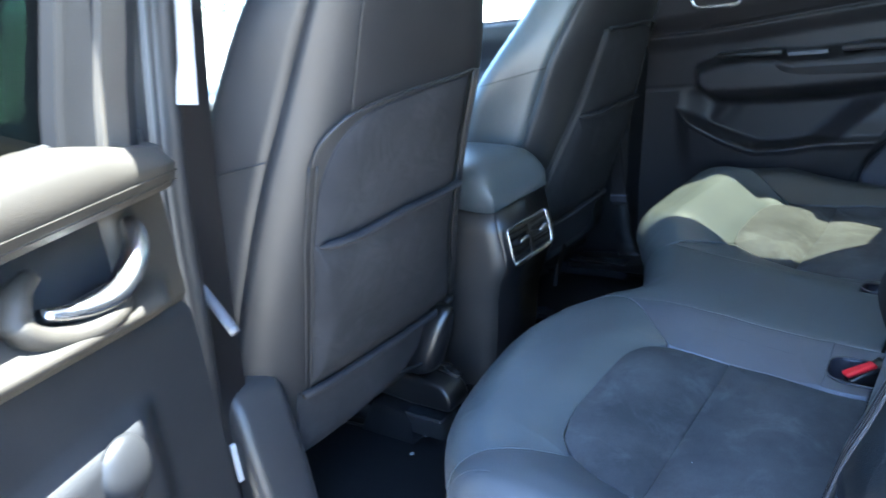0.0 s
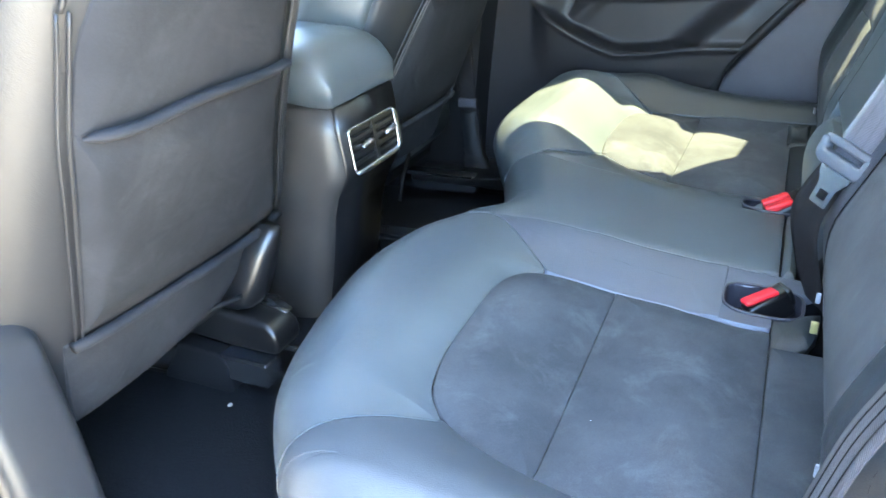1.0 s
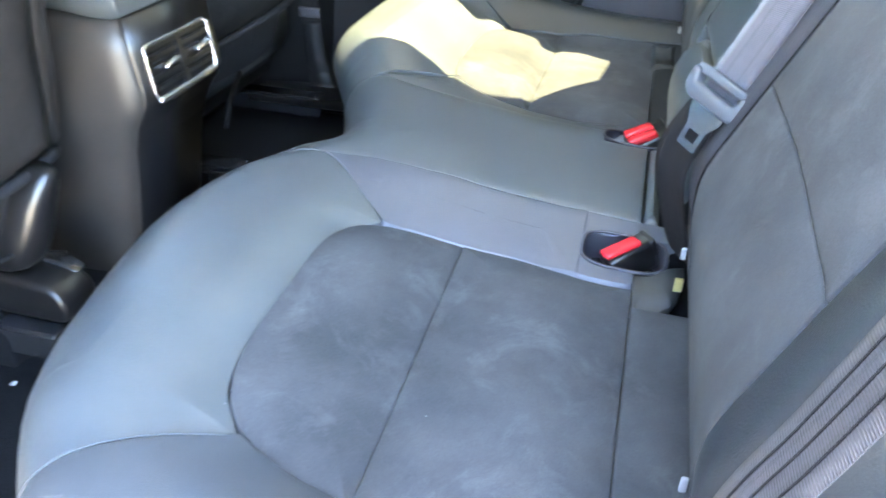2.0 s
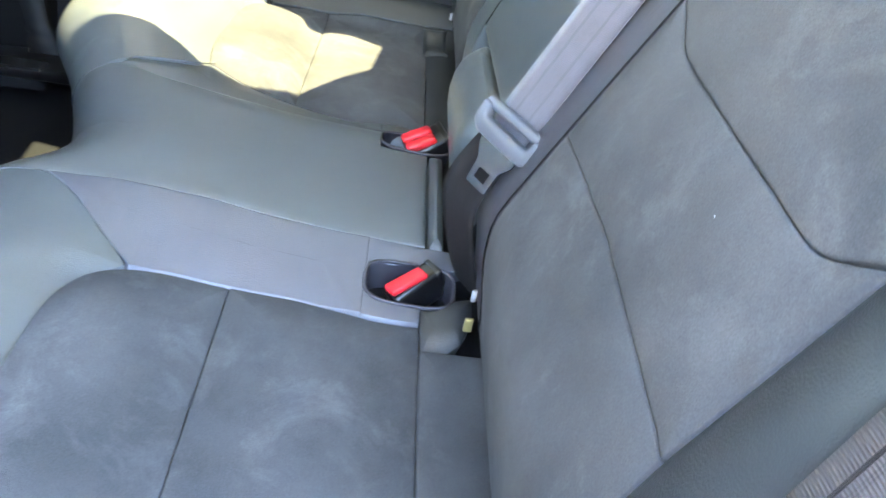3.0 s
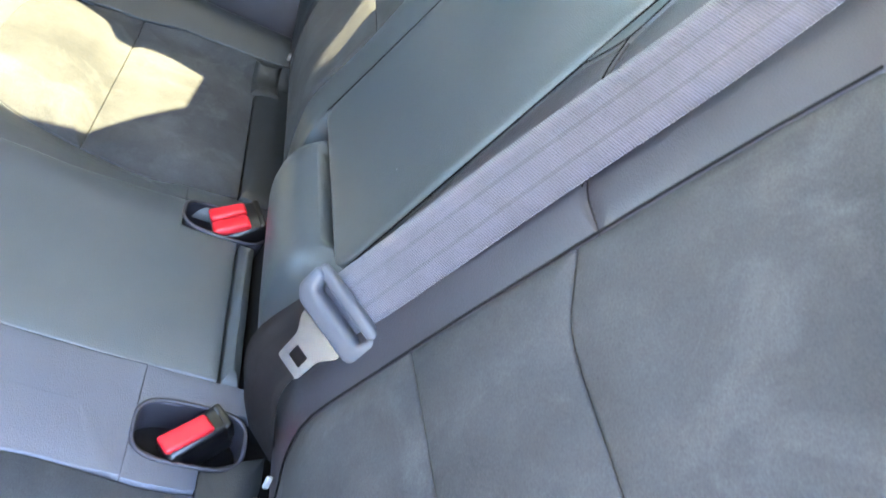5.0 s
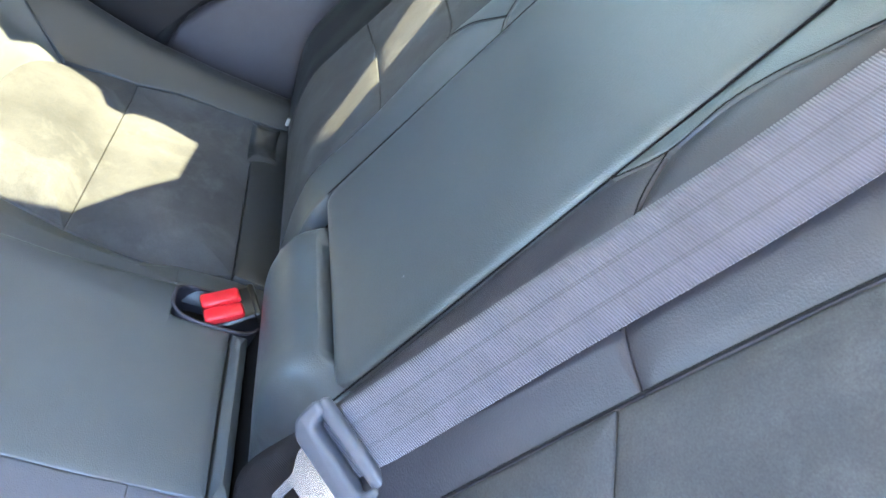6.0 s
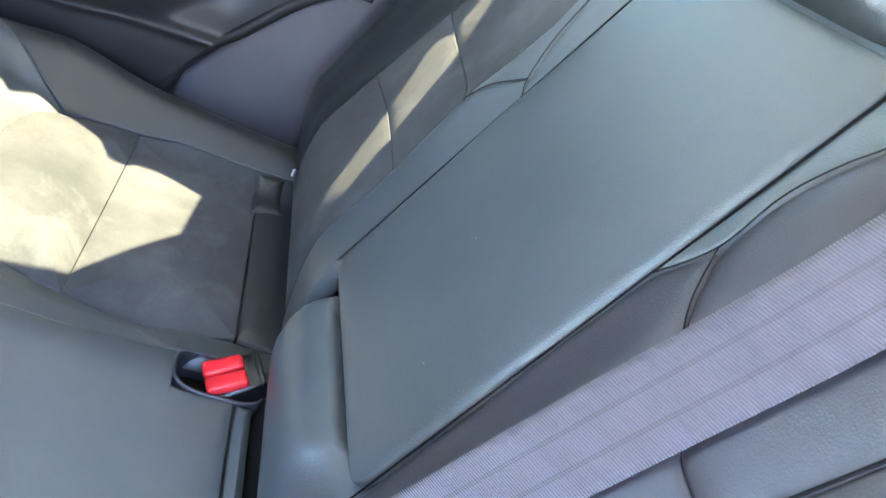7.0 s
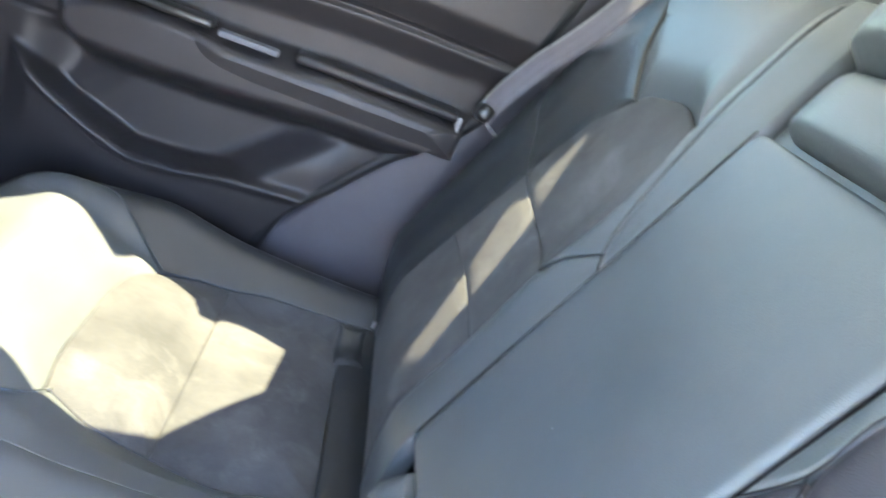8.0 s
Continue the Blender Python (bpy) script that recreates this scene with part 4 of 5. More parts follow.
def front_seat(s):
    cx = s * SEAT_X if s < 0 else 0.405
    ahead = 0.0 if s < 0 else 0.035
    ob = thing("front_seat", (cx, 0.95, 0.0), "black leatherette front seat with a map pocket on its back", "car seat", "front seats")
    secs = []
    for z in span(0.16, 0.97, 27):
        y = front_back(cx, z) + ahead
        d = 0.26 * (1 - 0.35 * smoothstep(0.6, 0.97, z)) * (1 - smoothstep(0.955, 0.99, z))
        ring = []
        for i in range(48):
            a = math.tau * i / 48
            c, q = math.cos(a), math.sin(a)
            ey = math.copysign(abs(q) ** 0.6, q)
            k = (1 + ey) / 2
            w = rear_half(z) + (front_half(z) - rear_half(z)) * smoothstep(0, 0.75, k)
            if c * s < 0:
                w += inner_extra(z) + (0.082 if s < 0 else 0.065) * smoothstep(0.45, 0.8, k) * smoothstep(0.2, 0.4, z) * (1 - smoothstep(0.60, 0.80, z))
            ring.append(Vector((cx + math.copysign(abs(c) ** 0.6, c) * w, y + 0.004 + d * k, z - 0.17 * d * k)))
        secs.append(ring)
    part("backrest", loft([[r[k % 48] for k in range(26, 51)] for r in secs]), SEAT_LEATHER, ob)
    # one leather: near cover's colour holds shade, far cover's holds light
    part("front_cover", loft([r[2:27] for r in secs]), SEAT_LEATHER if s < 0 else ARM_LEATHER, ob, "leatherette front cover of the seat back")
    line = [secs[17][k].lerp(Vector((cx, secs[17][k].y, secs[17][k].z)), -0.006) for k in range(16, 27)] if s < 0 else [secs[17][k % 48] for k in range(18, 27)]
    part("seam", sweep(line, 0.0012, 6), SEAT_LEATHER, ob)

    def back(x, z):
        """Just behind the shell, following its round sides."""
        a = abs(x - cx)
        w = rear_half(z) + (inner_extra(z) if (x - cx) * s < 0 else 0)
        c = min(0.97, a / w) ** (1 / 0.6)
        k = (1 - (1 - c * c) ** 0.3) / 2
        return Vector((x, ahead + front_back(x, z) - 0.005 + 0.24 * k - 0.008 * math.exp(-((z - 0.45) / 0.12) ** 2) * (1 - smoothstep(0.1, 0.2, a)), z))

    def inner_edge(z):
        return cx - s * soft_table(z, [(0.28, 0.262), (0.308, 0.250), (0.42, 0.205), (0.545, 0.165), (0.62, 0.155), (0.70, 0.146)])

    def outer_edge(z):
        return cx + s * soft_table(z, [(0.28, 0.120), (0.42, 0.138), (0.535, 0.148), (0.65, 0.146)])
    rear = (0, -1, -0.4)
    hem_z = lambda x: 0.535 - 0.02 * s * (x - cx)
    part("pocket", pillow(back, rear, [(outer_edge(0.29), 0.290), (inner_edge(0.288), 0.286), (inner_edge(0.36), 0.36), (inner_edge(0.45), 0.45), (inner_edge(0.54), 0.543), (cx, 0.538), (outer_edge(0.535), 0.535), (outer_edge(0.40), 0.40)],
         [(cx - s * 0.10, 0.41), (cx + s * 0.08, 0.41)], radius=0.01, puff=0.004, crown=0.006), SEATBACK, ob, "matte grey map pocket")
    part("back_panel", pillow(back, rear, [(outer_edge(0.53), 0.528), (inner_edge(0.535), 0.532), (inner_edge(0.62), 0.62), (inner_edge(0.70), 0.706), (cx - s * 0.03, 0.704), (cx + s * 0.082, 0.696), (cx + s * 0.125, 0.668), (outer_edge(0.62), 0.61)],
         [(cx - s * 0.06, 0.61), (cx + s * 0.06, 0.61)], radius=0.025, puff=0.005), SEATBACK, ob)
    hem = [back(x, hem_z(x) + 0.0022 * math.sin(31 * (x - cx) + 1)) + Vector((0, -0.006 - 0.0018 * math.sin(47 * (x - cx)), 0)) for x in span(outer_edge(0.535) - s * 0.004, inner_edge(0.54) - s * 0.002, 26)]
    part("pocket_hem", sweep(hem, [0.003] + [0.0095] * 25 + [0.003], 12, squash=0.6), SEATBACK, ob, "rolled pocket hem")
    # piped seams down both edges of the back, the inner one beside a plain side wing
    for off in (0.004, 0.012, 0.024):
        pipe = [back(inner_edge(z) - s * off * (1 - 0.25 * smoothstep(0.5, 0.7, z)), z) + Vector((0, -0.0012, 0)) for z in span(0.288, 0.715, 26)]
        part("piping", sweep(pipe, 0.0026 if off < 0.02 else 0.0016, 6), SEAT_LEATHER, ob)
    for off in (0.005, 0.013):
        pipe = [back(outer_edge(z) + s * off, z) + Vector((0, -0.0012, 0)) for z in span(0.278, 0.645, 24)]
        part("piping", sweep(pipe, 0.0017, 6), SEAT_LEATHER, ob)
    arc = [back(cx + s * u, z) + Vector((0, -0.0012, 0)) for u, z in ((0.157, 0.645), (0.148, 0.672), (0.118, 0.698), (0.08, 0.707), (0.0, 0.712), (-0.10, 0.714), (-0.145, 0.716))]
    part("piping", sweep(spline(arc, 6), 0.0026, 6), SEAT_LEATHER, ob)
    tall = [back(cx + s * u, z) + Vector((0, -0.0005, 0)) for u, z in ((0.112, 0.702), (0.112, 0.76), (0.110, 0.83), (0.10, 0.90))]
    part("seam", sweep(spline(tall, 6), 0.0012, 6), SEAT_LEATHER, ob)
    low = [back(x, 0.283 - 0.02 * (cx - x) * s) + Vector((0, -0.005, 0)) for x in span(outer_edge(0.28) + s * 0.02, inner_edge(0.28) - s * 0.006, 20)]
    part("lower_hem", sweep(low, 0.0075, 10, squash=0.9), SEATBACK, ob, "rolled lower hem of the seat back")
    skirt = lambda x, z: back(x, max(z, 0.27)) + Vector((0, 0.30 * (0.284 - z), min(0, z - 0.27)))
    part("back_skirt", pillow(skirt, rear, [(outer_edge(0.28) + s * 0.022, 0.281), (inner_edge(0.28) + s * 0.03, 0.277), (inner_edge(0.28) + s * 0.050, 0.235), (cx - s * 0.13, 0.185), (cx, 0.165), (outer_edge(0.28) + s * 0.01, 0.160)],
         [(cx - s * 0.09, 0.235), (cx + s * 0.08, 0.225)], radius=0.015, puff=0.006), SEATBACK, ob, "slack dusty cloth skirt under the pocket")
    cable = [Vector((inner_edge(0.28) + s * (0.040 + 0.012 * math.sin(2.2 * f)), 0.742 + ahead + 0.02 * f, 0.262 - 0.062 * f)) for f in span(0, 1, 44)]
    part("release_cable", sweep(cable, [0.0032 if k % 2 else 0.0022 for k in range(45)], 8), PLASTIC, ob, "ribbed black release cable")
    seat = []
    for k in range(9):
        y = 0.80 + 0.50 * k / 8
        r = 0.5 + 0.5 * math.sin(math.pi * (k + 0.6) / 9.2) ** 0.4
        seat.append([Vector((cx + math.copysign(abs(math.cos(a)) ** 0.5, math.cos(a)) * 0.25 * r, y, 0.24 + 0.05 * k / 8 + math.copysign(abs(math.sin(a)) ** 0.6, math.sin(a)) * 0.075 * r)) for a in [math.tau * i / 28 for i in range(28)]])
    part("seat_cushion", loft(seat), DARK_LEATHER, ob)
    inner = cx - s * 0.235
    outer_x = cx + s * 0.20
    if s < 0:
        part("recliner_cover", loft([[Vector((inner + s * (0.022 + (0.30 - z) * 0.22 + u * k), 0.725 + lean + y, z)) for u, y in ((-0.030, 0.030), (-0.027, 0.006), (-0.014, -0.008), (0.004, -0.011), (0.022, -0.008), (0.034, 0.004), (0.036, 0.05), (-0.030, 0.05))]
         for z, k, lean in ((0.164, 0.80, 0.036), (0.168, 0.92, 0.028), (0.180, 1.0, 0.020), (0.21, 1.0, 0.010), (0.245, 0.90, 0.000), (0.268, 0.72, -0.006), (0.282, 0.45, -0.008), (0.288, 0.35, 0.0))]), PLASTIC, ob, "black plastic recliner cover")
    if s < 0:
        part("side_shield", prism([(0.69, -0.01), (0.705, 0.20), (0.725, 0.325), (0.745, 0.350), (0.80, 0.352), (1.10, 0.25), (1.15, 0.10), (1.10, -0.01)], 0, *sorted((outer_x - s * 0.03, outer_x + s * 0.07)), 0.022, 5), SHIELD, ob, "dark grey plastic seat side shield")
    for x in (inner + s * 0.06, outer_x - s * 0.02):
        part("seat_rail", box((x, 0.98, 0.05), (0.045, 0.50, 0.045), 0.006), GLOSSY, ob)
    if s < 0:
        part("rail_cover", prism([(0.712, 0.088), (0.703, 0.108), (0.708, 0.128), (0.726, 0.142), (0.84, 0.156), (0.94, 0.156), (0.94, 0.10), (0.80, 0.088)], 0, *sorted((inner + s * 0.012, inner + s * 0.075)), 0.010, 4), PLASTIC, ob, "black plastic rail end cover")
        part("cover_cap", prism([(0.715, 0.138), (0.74, 0.150), (0.765, 0.153), (0.765, 0.135)], 0, *sorted((inner + s * 0.006, inner + s * 0.030)), 0.004, 2), GLOSSY, ob)
    part("rail_strip", box((inner + s * 0.02, 0.86, 0.070), (0.012, 0.30, 0.010), 0.003), GLOSSY, ob, "glossy black rail edge")
    part("rail_foot", prism([(0.805, 0.0), (0.800, 0.055), (0.812, 0.072), (0.90, 0.080), (0.95, 0.0)], 0, *sorted((inner + s * 0.022, inner + s * 0.085)), 0.008, 3), CARPET, ob, "carpeted foot under the rail")
    if s < 0:
        part("recline_lever", sweep(spline([(outer_x + s * 0.075, 0.72, 0.52), (outer_x + s * 0.08, 0.69, 0.50), (outer_x + s * 0.083, 0.655, 0.468)], 5), 0.007, 8), GREY_PLASTIC, ob, "pale grey recline lever")
    part("seat_frame", box((cx, 1.06, 0.135), (0.42, 0.40, 0.06), 0.015), CORE, ob)
    part("release_bar", sweep([(inner + s * 0.02, 0.735, 0.16), (inner + s * 0.07, 0.75, 0.19), (inner + s * 0.20, 0.80, 0.19)], 0.004, 8), CORE, ob)
    headrest("headrest", cx, 0.46 + ahead, 1.03, 0.25, 0.17, 0.10, -18, "black leatherette front headrest")
    return ob


for s in (-1, 1):
    front_seat(s)

# ---- centre console ----
console = thing("centre_console", (0, 0.85, 0.0), "black centre console with leather lid and rear air vents", "console")


def lid_section(y, w, top, low):
    pts = []
    for i in range(17):
        a = math.pi * i / 16
        c, q = math.cos(a), math.sin(a)
        pts.append(Vector((math.copysign(abs(c) ** 0.38, c) * w, y, low + 0.030 + (top - low - 0.030) * abs(q) ** 0.50)))
    return [Vector((w * 0.985, y, low))] + pts + [Vector((-w * 0.985, y, low))]


part("lid", loft([lid_section(y, w, t, l) for y, w, t, l in ((0.678, 0.098, 0.448, 0.430), (0.680, 0.102, 0.462, 0.428), (0.688, 0.105, 0.482, 0.427), (0.700, 0.106, 0.500, 0.427), (0.718, 0.107, 0.512, 0.428), (0.75, 0.107, 0.519, 0.432), (0.85, 0.107, 0.526, 0.44), (1.05, 0.105, 0.53, 0.46))]), LEATHER, console, "padded leather lid")
# profile of the console's back: a chin below the vents, then a hollow down to the floor
CHIN = [(-0.02, 0.765), (0.08, 0.735), (0.14, 0.722), (0.20, 0.712), (0.24, 0.704), (0.275, 0.690), (0.300, 0.674), (0.318, 0.667), (0.34, 0.668), (0.38, 0.674), (0.424, 0.680)]


def console_ring(z, y0, k):
    ring = [Vector((x * k, y0 + dy, z)) for x, dy in ((-0.112, 0.060), (-0.109, 0.030), (-0.101, 0.010), (-0.090, 0.0), (0.090, 0.0), (0.101, 0.010), (0.109, 0.030), (0.112, 0.060))]
    return ring + [Vector((0.112 * k, 1.25, z)), Vector((-0.112 * k, 1.25, z))]


part("housing", loft([console_ring(z, y + 0.003, table(z, [(0, 0.90), (0.2, 0.92), (0.3, 0.99), (0.424, 0.97)])) for z, y in CHIN]), PLASTIC_WARM, console)
part("rear_plate", loft([[Vector((-0.092 * k, y, z)), Vector((0.092 * k, y, z)), Vector((0.092 * k, y + 0.02, z)), Vector((-0.092 * k, y + 0.02, z))] for z, y, k in [(z, y, table(z, [(0.2, 0.86), (0.3, 1.0)])) for z, y in CHIN[1:]]]), PLASTIC, console, "black plastic back plate")


def vent_point(x, h, off=0.0):
    """On the sloping back plate: h metres up from the vents' middle."""
    return Vector((x * 0.89 - 0.003, 0.6705 + 0.12 * h - off, 0.353 + 0.92 * h))


def vent_slab(outline, d0, d1):
    return loft([[vent_point(x, h, d) for x, h in outline] for d in (d0, d1)])


ring_out = rounded([(-0.083, -0.038), (0.083, -0.038), (0.083, 0.036), (-0.083, 0.036)], 0.010, 0.01)
part("vent_frame", sweep([vent_point(p.x, p.y, 0.003) for p in ring_out], 0.0026, 10, closed=True), CHROME, console, "satin chrome vent surround")
lip_line = spline([vent_point(x, h, 0.004) for x, h in ((-0.080, -0.036), (-0.070, -0.0405), (0.0, -0.0405), (0.070, -0.0405), (0.082, -0.034), (0.0845, -0.02), (0.0845, 0.02), (0.083, 0.032))], 6)
part("vent_lip", sweep(lip_line, [0.0022 + 0.0034 * math.sin(math.pi * min(1.0, k / 20)) ** 0.5 if k < 20 else 0.0046 for k in range(len(lip_line))], 10), CHROME, console, "thick satin chrome lower lip")
part("vent_cavity", vent_slab([(-0.082, -0.037), (0.082, -0.037), (0.082, 0.035), (-0.082, 0.035)], 0.0005, -0.004), CORE, console, smooth=False)
part("vent_divider", vent_slab([(-0.005, -0.037), (0.005, -0.037), (0.005, 0.035), (-0.005, 0.035)], 0.0060, 0.0), PLASTIC, console, smooth=False)
for x0, x1 in ((-0.080, -0.006), (0.006, 0.080)):
    for h in (-0.024, -0.010, 0.004, 0.018, 0.030):
        part("slat", vent_slab([(x0, h - 0.003), (x1, h - 0.003), (x1, h + 0.003), (x0, h + 0.003)], 0.0045, 0.0008), PLASTIC, console, smooth=False)
    m = (x0 + x1) / 2 + 0.008
    tab = loft([[vent_point(m + u, 0.003 + 0.10 * u + h * w, d) for h, d in ((-0.0055, 0.004), (-0.004, 0.011), (0.0, 0.0135), (0.004, 0.011), (0.0055, 0.004))] for u, w in ((-0.019, 0.35), (-0.016, 0.8), (-0.006, 1.0), (0.008, 1.0), (0.017, 0.8), (0.020, 0.35))])
    part("vent_tab", tab, CHROME, console, "small chrome vent tab")

# ---- floor mat ----
mat_outline = rounded([(-0.66, 0.46), (-0.21, 0.46), (-0.205, 0.70), (-0.222, 0.775), (-0.256, 0.812), (-0.272, 0.90), (-0.280, 1.01), (-0.42, 1.03), (-0.66, 1.00)], 0.02, 0.02)
for s, words in ((1, "charcoal carpet floor mat in the rear footwell"), (-1, "charcoal carpet floor mat in the far footwell")):
    ob = thing("floor_mat", (-0.43 * s, 0.72, -0.01), words, "floor mat", "floor mats")
    part("carpet", prism([(p.x * s, p.y) for p in mat_outline], 2, -0.010, 0.0, 0.003), MAT, ob)
    part("binding", sweep([(p.x * s, p.y, -0.001) for p in mat_outline], 0.0042, 8, closed=True), PLASTIC, ob, "sewn black edge binding")
ob = part("lint", box((-0.313, 0.791, 0.002), (0.008, 0.006, 0.004), 0.002), WHITE)
tagged(ob, "tiny white crumb on the floor mat", "crumb")

# ---- far rear door (closed) ----
DX = 0.72
far_door = thing("rear_door", (0.72, 0.35, 0.05), "closed dark rear door with padded armrest and map pocket", "car door", "rear doors")


def door_height(y, z):
    """How far the panel stands into the car."""
    low_edge = 0.514 - 0.012 * smoothstep(0.10, 0.40, y) + 0.030 * smoothstep(0.52, 0.575, y)
    top_edge = soft_table(y, [(0.0, 0.594), (0.18, 0.600), (0.22, 0.594), (0.34, 0.592), (0.42, 0.598), (0.50, 0.592), (0.56, 0.572)], 0.015)
    ends = smoothstep(-0.08, -0.02, y) * (1 - smoothstep(0.545, 0.578, y))
    arm = 0.060 * smoothstep(low_edge - 0.026, low_edge + 0.020, z) ** 0.8 * (1 - smoothstep(top_edge - 0.024, top_edge + 0.006, z)) ** 0.6 * ends
    line = 0.656 + 0.034 * smoothstep(0.62, 0.10, y)
    upper = 0.020 * smoothstep(line - 0.05, line, z) - 0.010 * math.exp(-((z - line) / 0.0045) ** 2) + 0.022 * smoothstep(line, line + 0.05, z)
    seam = -0.004 * math.exp(-((z - 0.518) / 0.003) ** 2) * smoothstep(0.565, 0.585, y)
    rim = soft_table(y, [(0.10, 0.378), (0.165, 0.380), (0.290, 0.374), (0.36, 0.362), (0.434, 0.358), (0.502, 0.384), (0.56, 0.414), (0.604, 0.443), (0.66, 0.48)], 0.012)
    slope = 0.290 - 0.115 * (z - 0.385) / 0.105          # the pocket's rear end
    within = smoothstep(slope - 0.055, slope + 0.040, y) * (1 - smoothstep(0.540, 0.622, y))
    roof = low_edge - 0.012
    pocket = -0.034 * smoothstep(rim - 0.001, rim + 0.014, z) * (1 - smoothstep(roof - 0.030, roof + 0.008, z)) * within
    bulge = 0.010 * math.exp(-(((y - 0.53) * 0.8 + (z - 0.43) * 0.9) / 0.026) ** 2) * smoothstep(rim, rim + 0.03, z) * (1 - smoothstep(0.46, 0.50, z)) * smoothstep(0.44, 0.49, y) * within
    reach = smoothstep(0.06, 0.16, y) * (1 - smoothstep(0.585, 0.640, y))
    lip = 0.009 * math.exp(-(abs(z - rim) / 0.009) ** 2) * reach + 0.026 * smoothstep(rim - 0.20, rim - 0.004, z) * (1 - smoothstep(rim, rim + 0.012, z)) * reach
    shelf = 0.020 * smoothstep(rim, rim + 0.012, z) * (1 - smoothstep(0.42, 0.52, z)) * (1 - smoothstep(slope - 0.06, slope + 0.02, y)) * smoothstep(0.06, 0.16, y)
    return arm + upper + pocket + bulge + lip + seam + shelf


def door_face(y, z):
    return Vector((DX - door_height(y, z), y, z))


def door_rear(z):
    return soft_table(z, [(0.0, 0.25), (0.28, 0.225), (0.33, 0.195), (0.405, 0.148), (0.49, 0.068), (0.55, -0.008), (0.62, -0.055), (0.72, -0.082), (0.90, -0.13)], 0.012)


part("panel", sheet(lambda k, z: door_face(door_rear(z) + k * (0.80 - door_rear(z)), z), span(0, 1, 210), span(0.04, 0.86, 210), (-1, 0, 0)), DOOR_TRIM, far_door)
part("door_shell", prism([(0.80, -0.10), (0.80, 0.86), (-0.19, 0.86), (-0.13, 0.62), (-0.07, 0.54), (0.01, 0.48), (0.15, 0.30), (0.19, -0.10)], 0, 0.785, 0.84, 0.01), PAINT, far_door)
part("armrest_pad", pillow(door_face, (-1, 0, 0), [(0.388, 0.586), (0.380, 0.567), (0.362, 0.548), (0.335, 0.537), (0.28, 0.533), (0.062, 0.530), (-0.03, 0.533), (-0.03, 0.580), (0.10, 0.586), (0.30, 0.587)],
     [(0.02, 0.562), (0.33, 0.562)], radius=0.012, puff=0.003, wide=0.006, crown=0.005, skirt=0.006), DOOR_TRIM, far_door, "padded plum-grey armrest top")
part("pull_cup", box((DX - 0.040, 0.43, 0.597), (0.040, 0.15, 0.012), 0.005), PLASTIC, far_door, "dark pull cup")
part("window_switch", box((DX - 0.050, 0.302, 0.592), (0.020, 0.085, 0.009), 0.002), GREY_PLASTIC, far_door, "pale grey switch strip")
part("arm_rail", box((DX - 0.030, 0.11, 0.596), (0.050, 0.25, 0.014), 0.006), DOOR_TRIM, far_door)
part("handle_bezel", sweep(rounded([(0.45, 0.712), (0.56, 0.712), (0.57, 0.77), (0.44, 0.77)], 0.02, 0.01) and [Vector((DX - 0.045, p.x, p.y)) for p in rounded([(0.45, 0.712), (0.56, 0.712), (0.57, 0.77), (0.44, 0.77)], 0.02, 0.01)], 0.006, 8, closed=True), CHROME, far_door, "chrome handle surround")

# ---- front doors (closed) ----
for s in (-1, 1):
    ob = thing("front_door", (s * 0.74, 1.2, 0.05), "closed dark front door of the car", "car door", "front doors")

    def front_face(y, z, s=s):
        arm = 0.05 * smoothstep(0.47, 0.50, z) * (1 - smoothstep(0.555, 0.58, z))
        sill = 0.02 * smoothstep(0.62, 0.69, z)
        return Vector((s * (0.735 - arm - sill), y, z))
    part("panel", sheet(front_face, span(0.90, 1.66, 12), span(0.04, 0.735, 50), (-s, 0, 0)), DOOR_TRIM, ob)
    part("sill_strip", sweep([(s * 0.722, y, 0.722) for y in span(0.90, 1.62, 6)], 0.009, 8), GREY_PLASTIC, ob, "grey window sill strip")
    part("door_shell", prism([(0.89, -0.10), (0.89, 0.73), (1.66, 0.73), (1.66, -0.10)], 0, *sorted((s * 0.785, s * 0.84)), 0.01), PAINT, ob)

# ---- near rear door (open) ----
HINGE, ANGLE = Vector((-0.80, 0.63)), radians(68)
near_door = thing("rear_door", (-0.80, 0.63, 0.05), "open black rear door with sunlit padded rest and chrome lever", "car door", "rear doors")


def on_door(u, d, z):
    """u outward from the hinge edge, d towards the cabin side of the panel."""
    along = Vector((-math.sin(ANGLE), -math.cos(ANGLE)))
    face = Vector((math.cos(ANGLE), -math.sin(ANGLE)))
    p = HINGE + along * u + face * d
    return Vector((p.x, p.y, z))


away = on_door(0, 1, 0) - on_door(0, 0, 0)


def pull_line(u):
    """Joint between the strip round the handle and the lower panel."""
    return 0.547 + 0.085 * u


def near_face(u, z):
    scoop = -0.045 * smoothstep(0.600, 0.618, z) * (1 - smoothstep(0.662, 0.676, z)) * smoothstep(0.080, 0.10, u) * (1 - smoothstep(0.19, 0.225, u))
    crease = -0.008 * math.exp(-((z - pull_line(u)) / 0.006) ** 2)
    swell = 0.040 * math.exp(-((z - pull_line(u) - 0.026) / 0.019) ** 2) * smoothstep(0.02, 0.09, u)
    pocket = 0.02 * smoothstep(0.0, 0.03, 0.50 - z) * smoothstep(0.09, 0.14, u)
    return on_door(u, 0.012 + scoop + crease + swell + pocket, z)


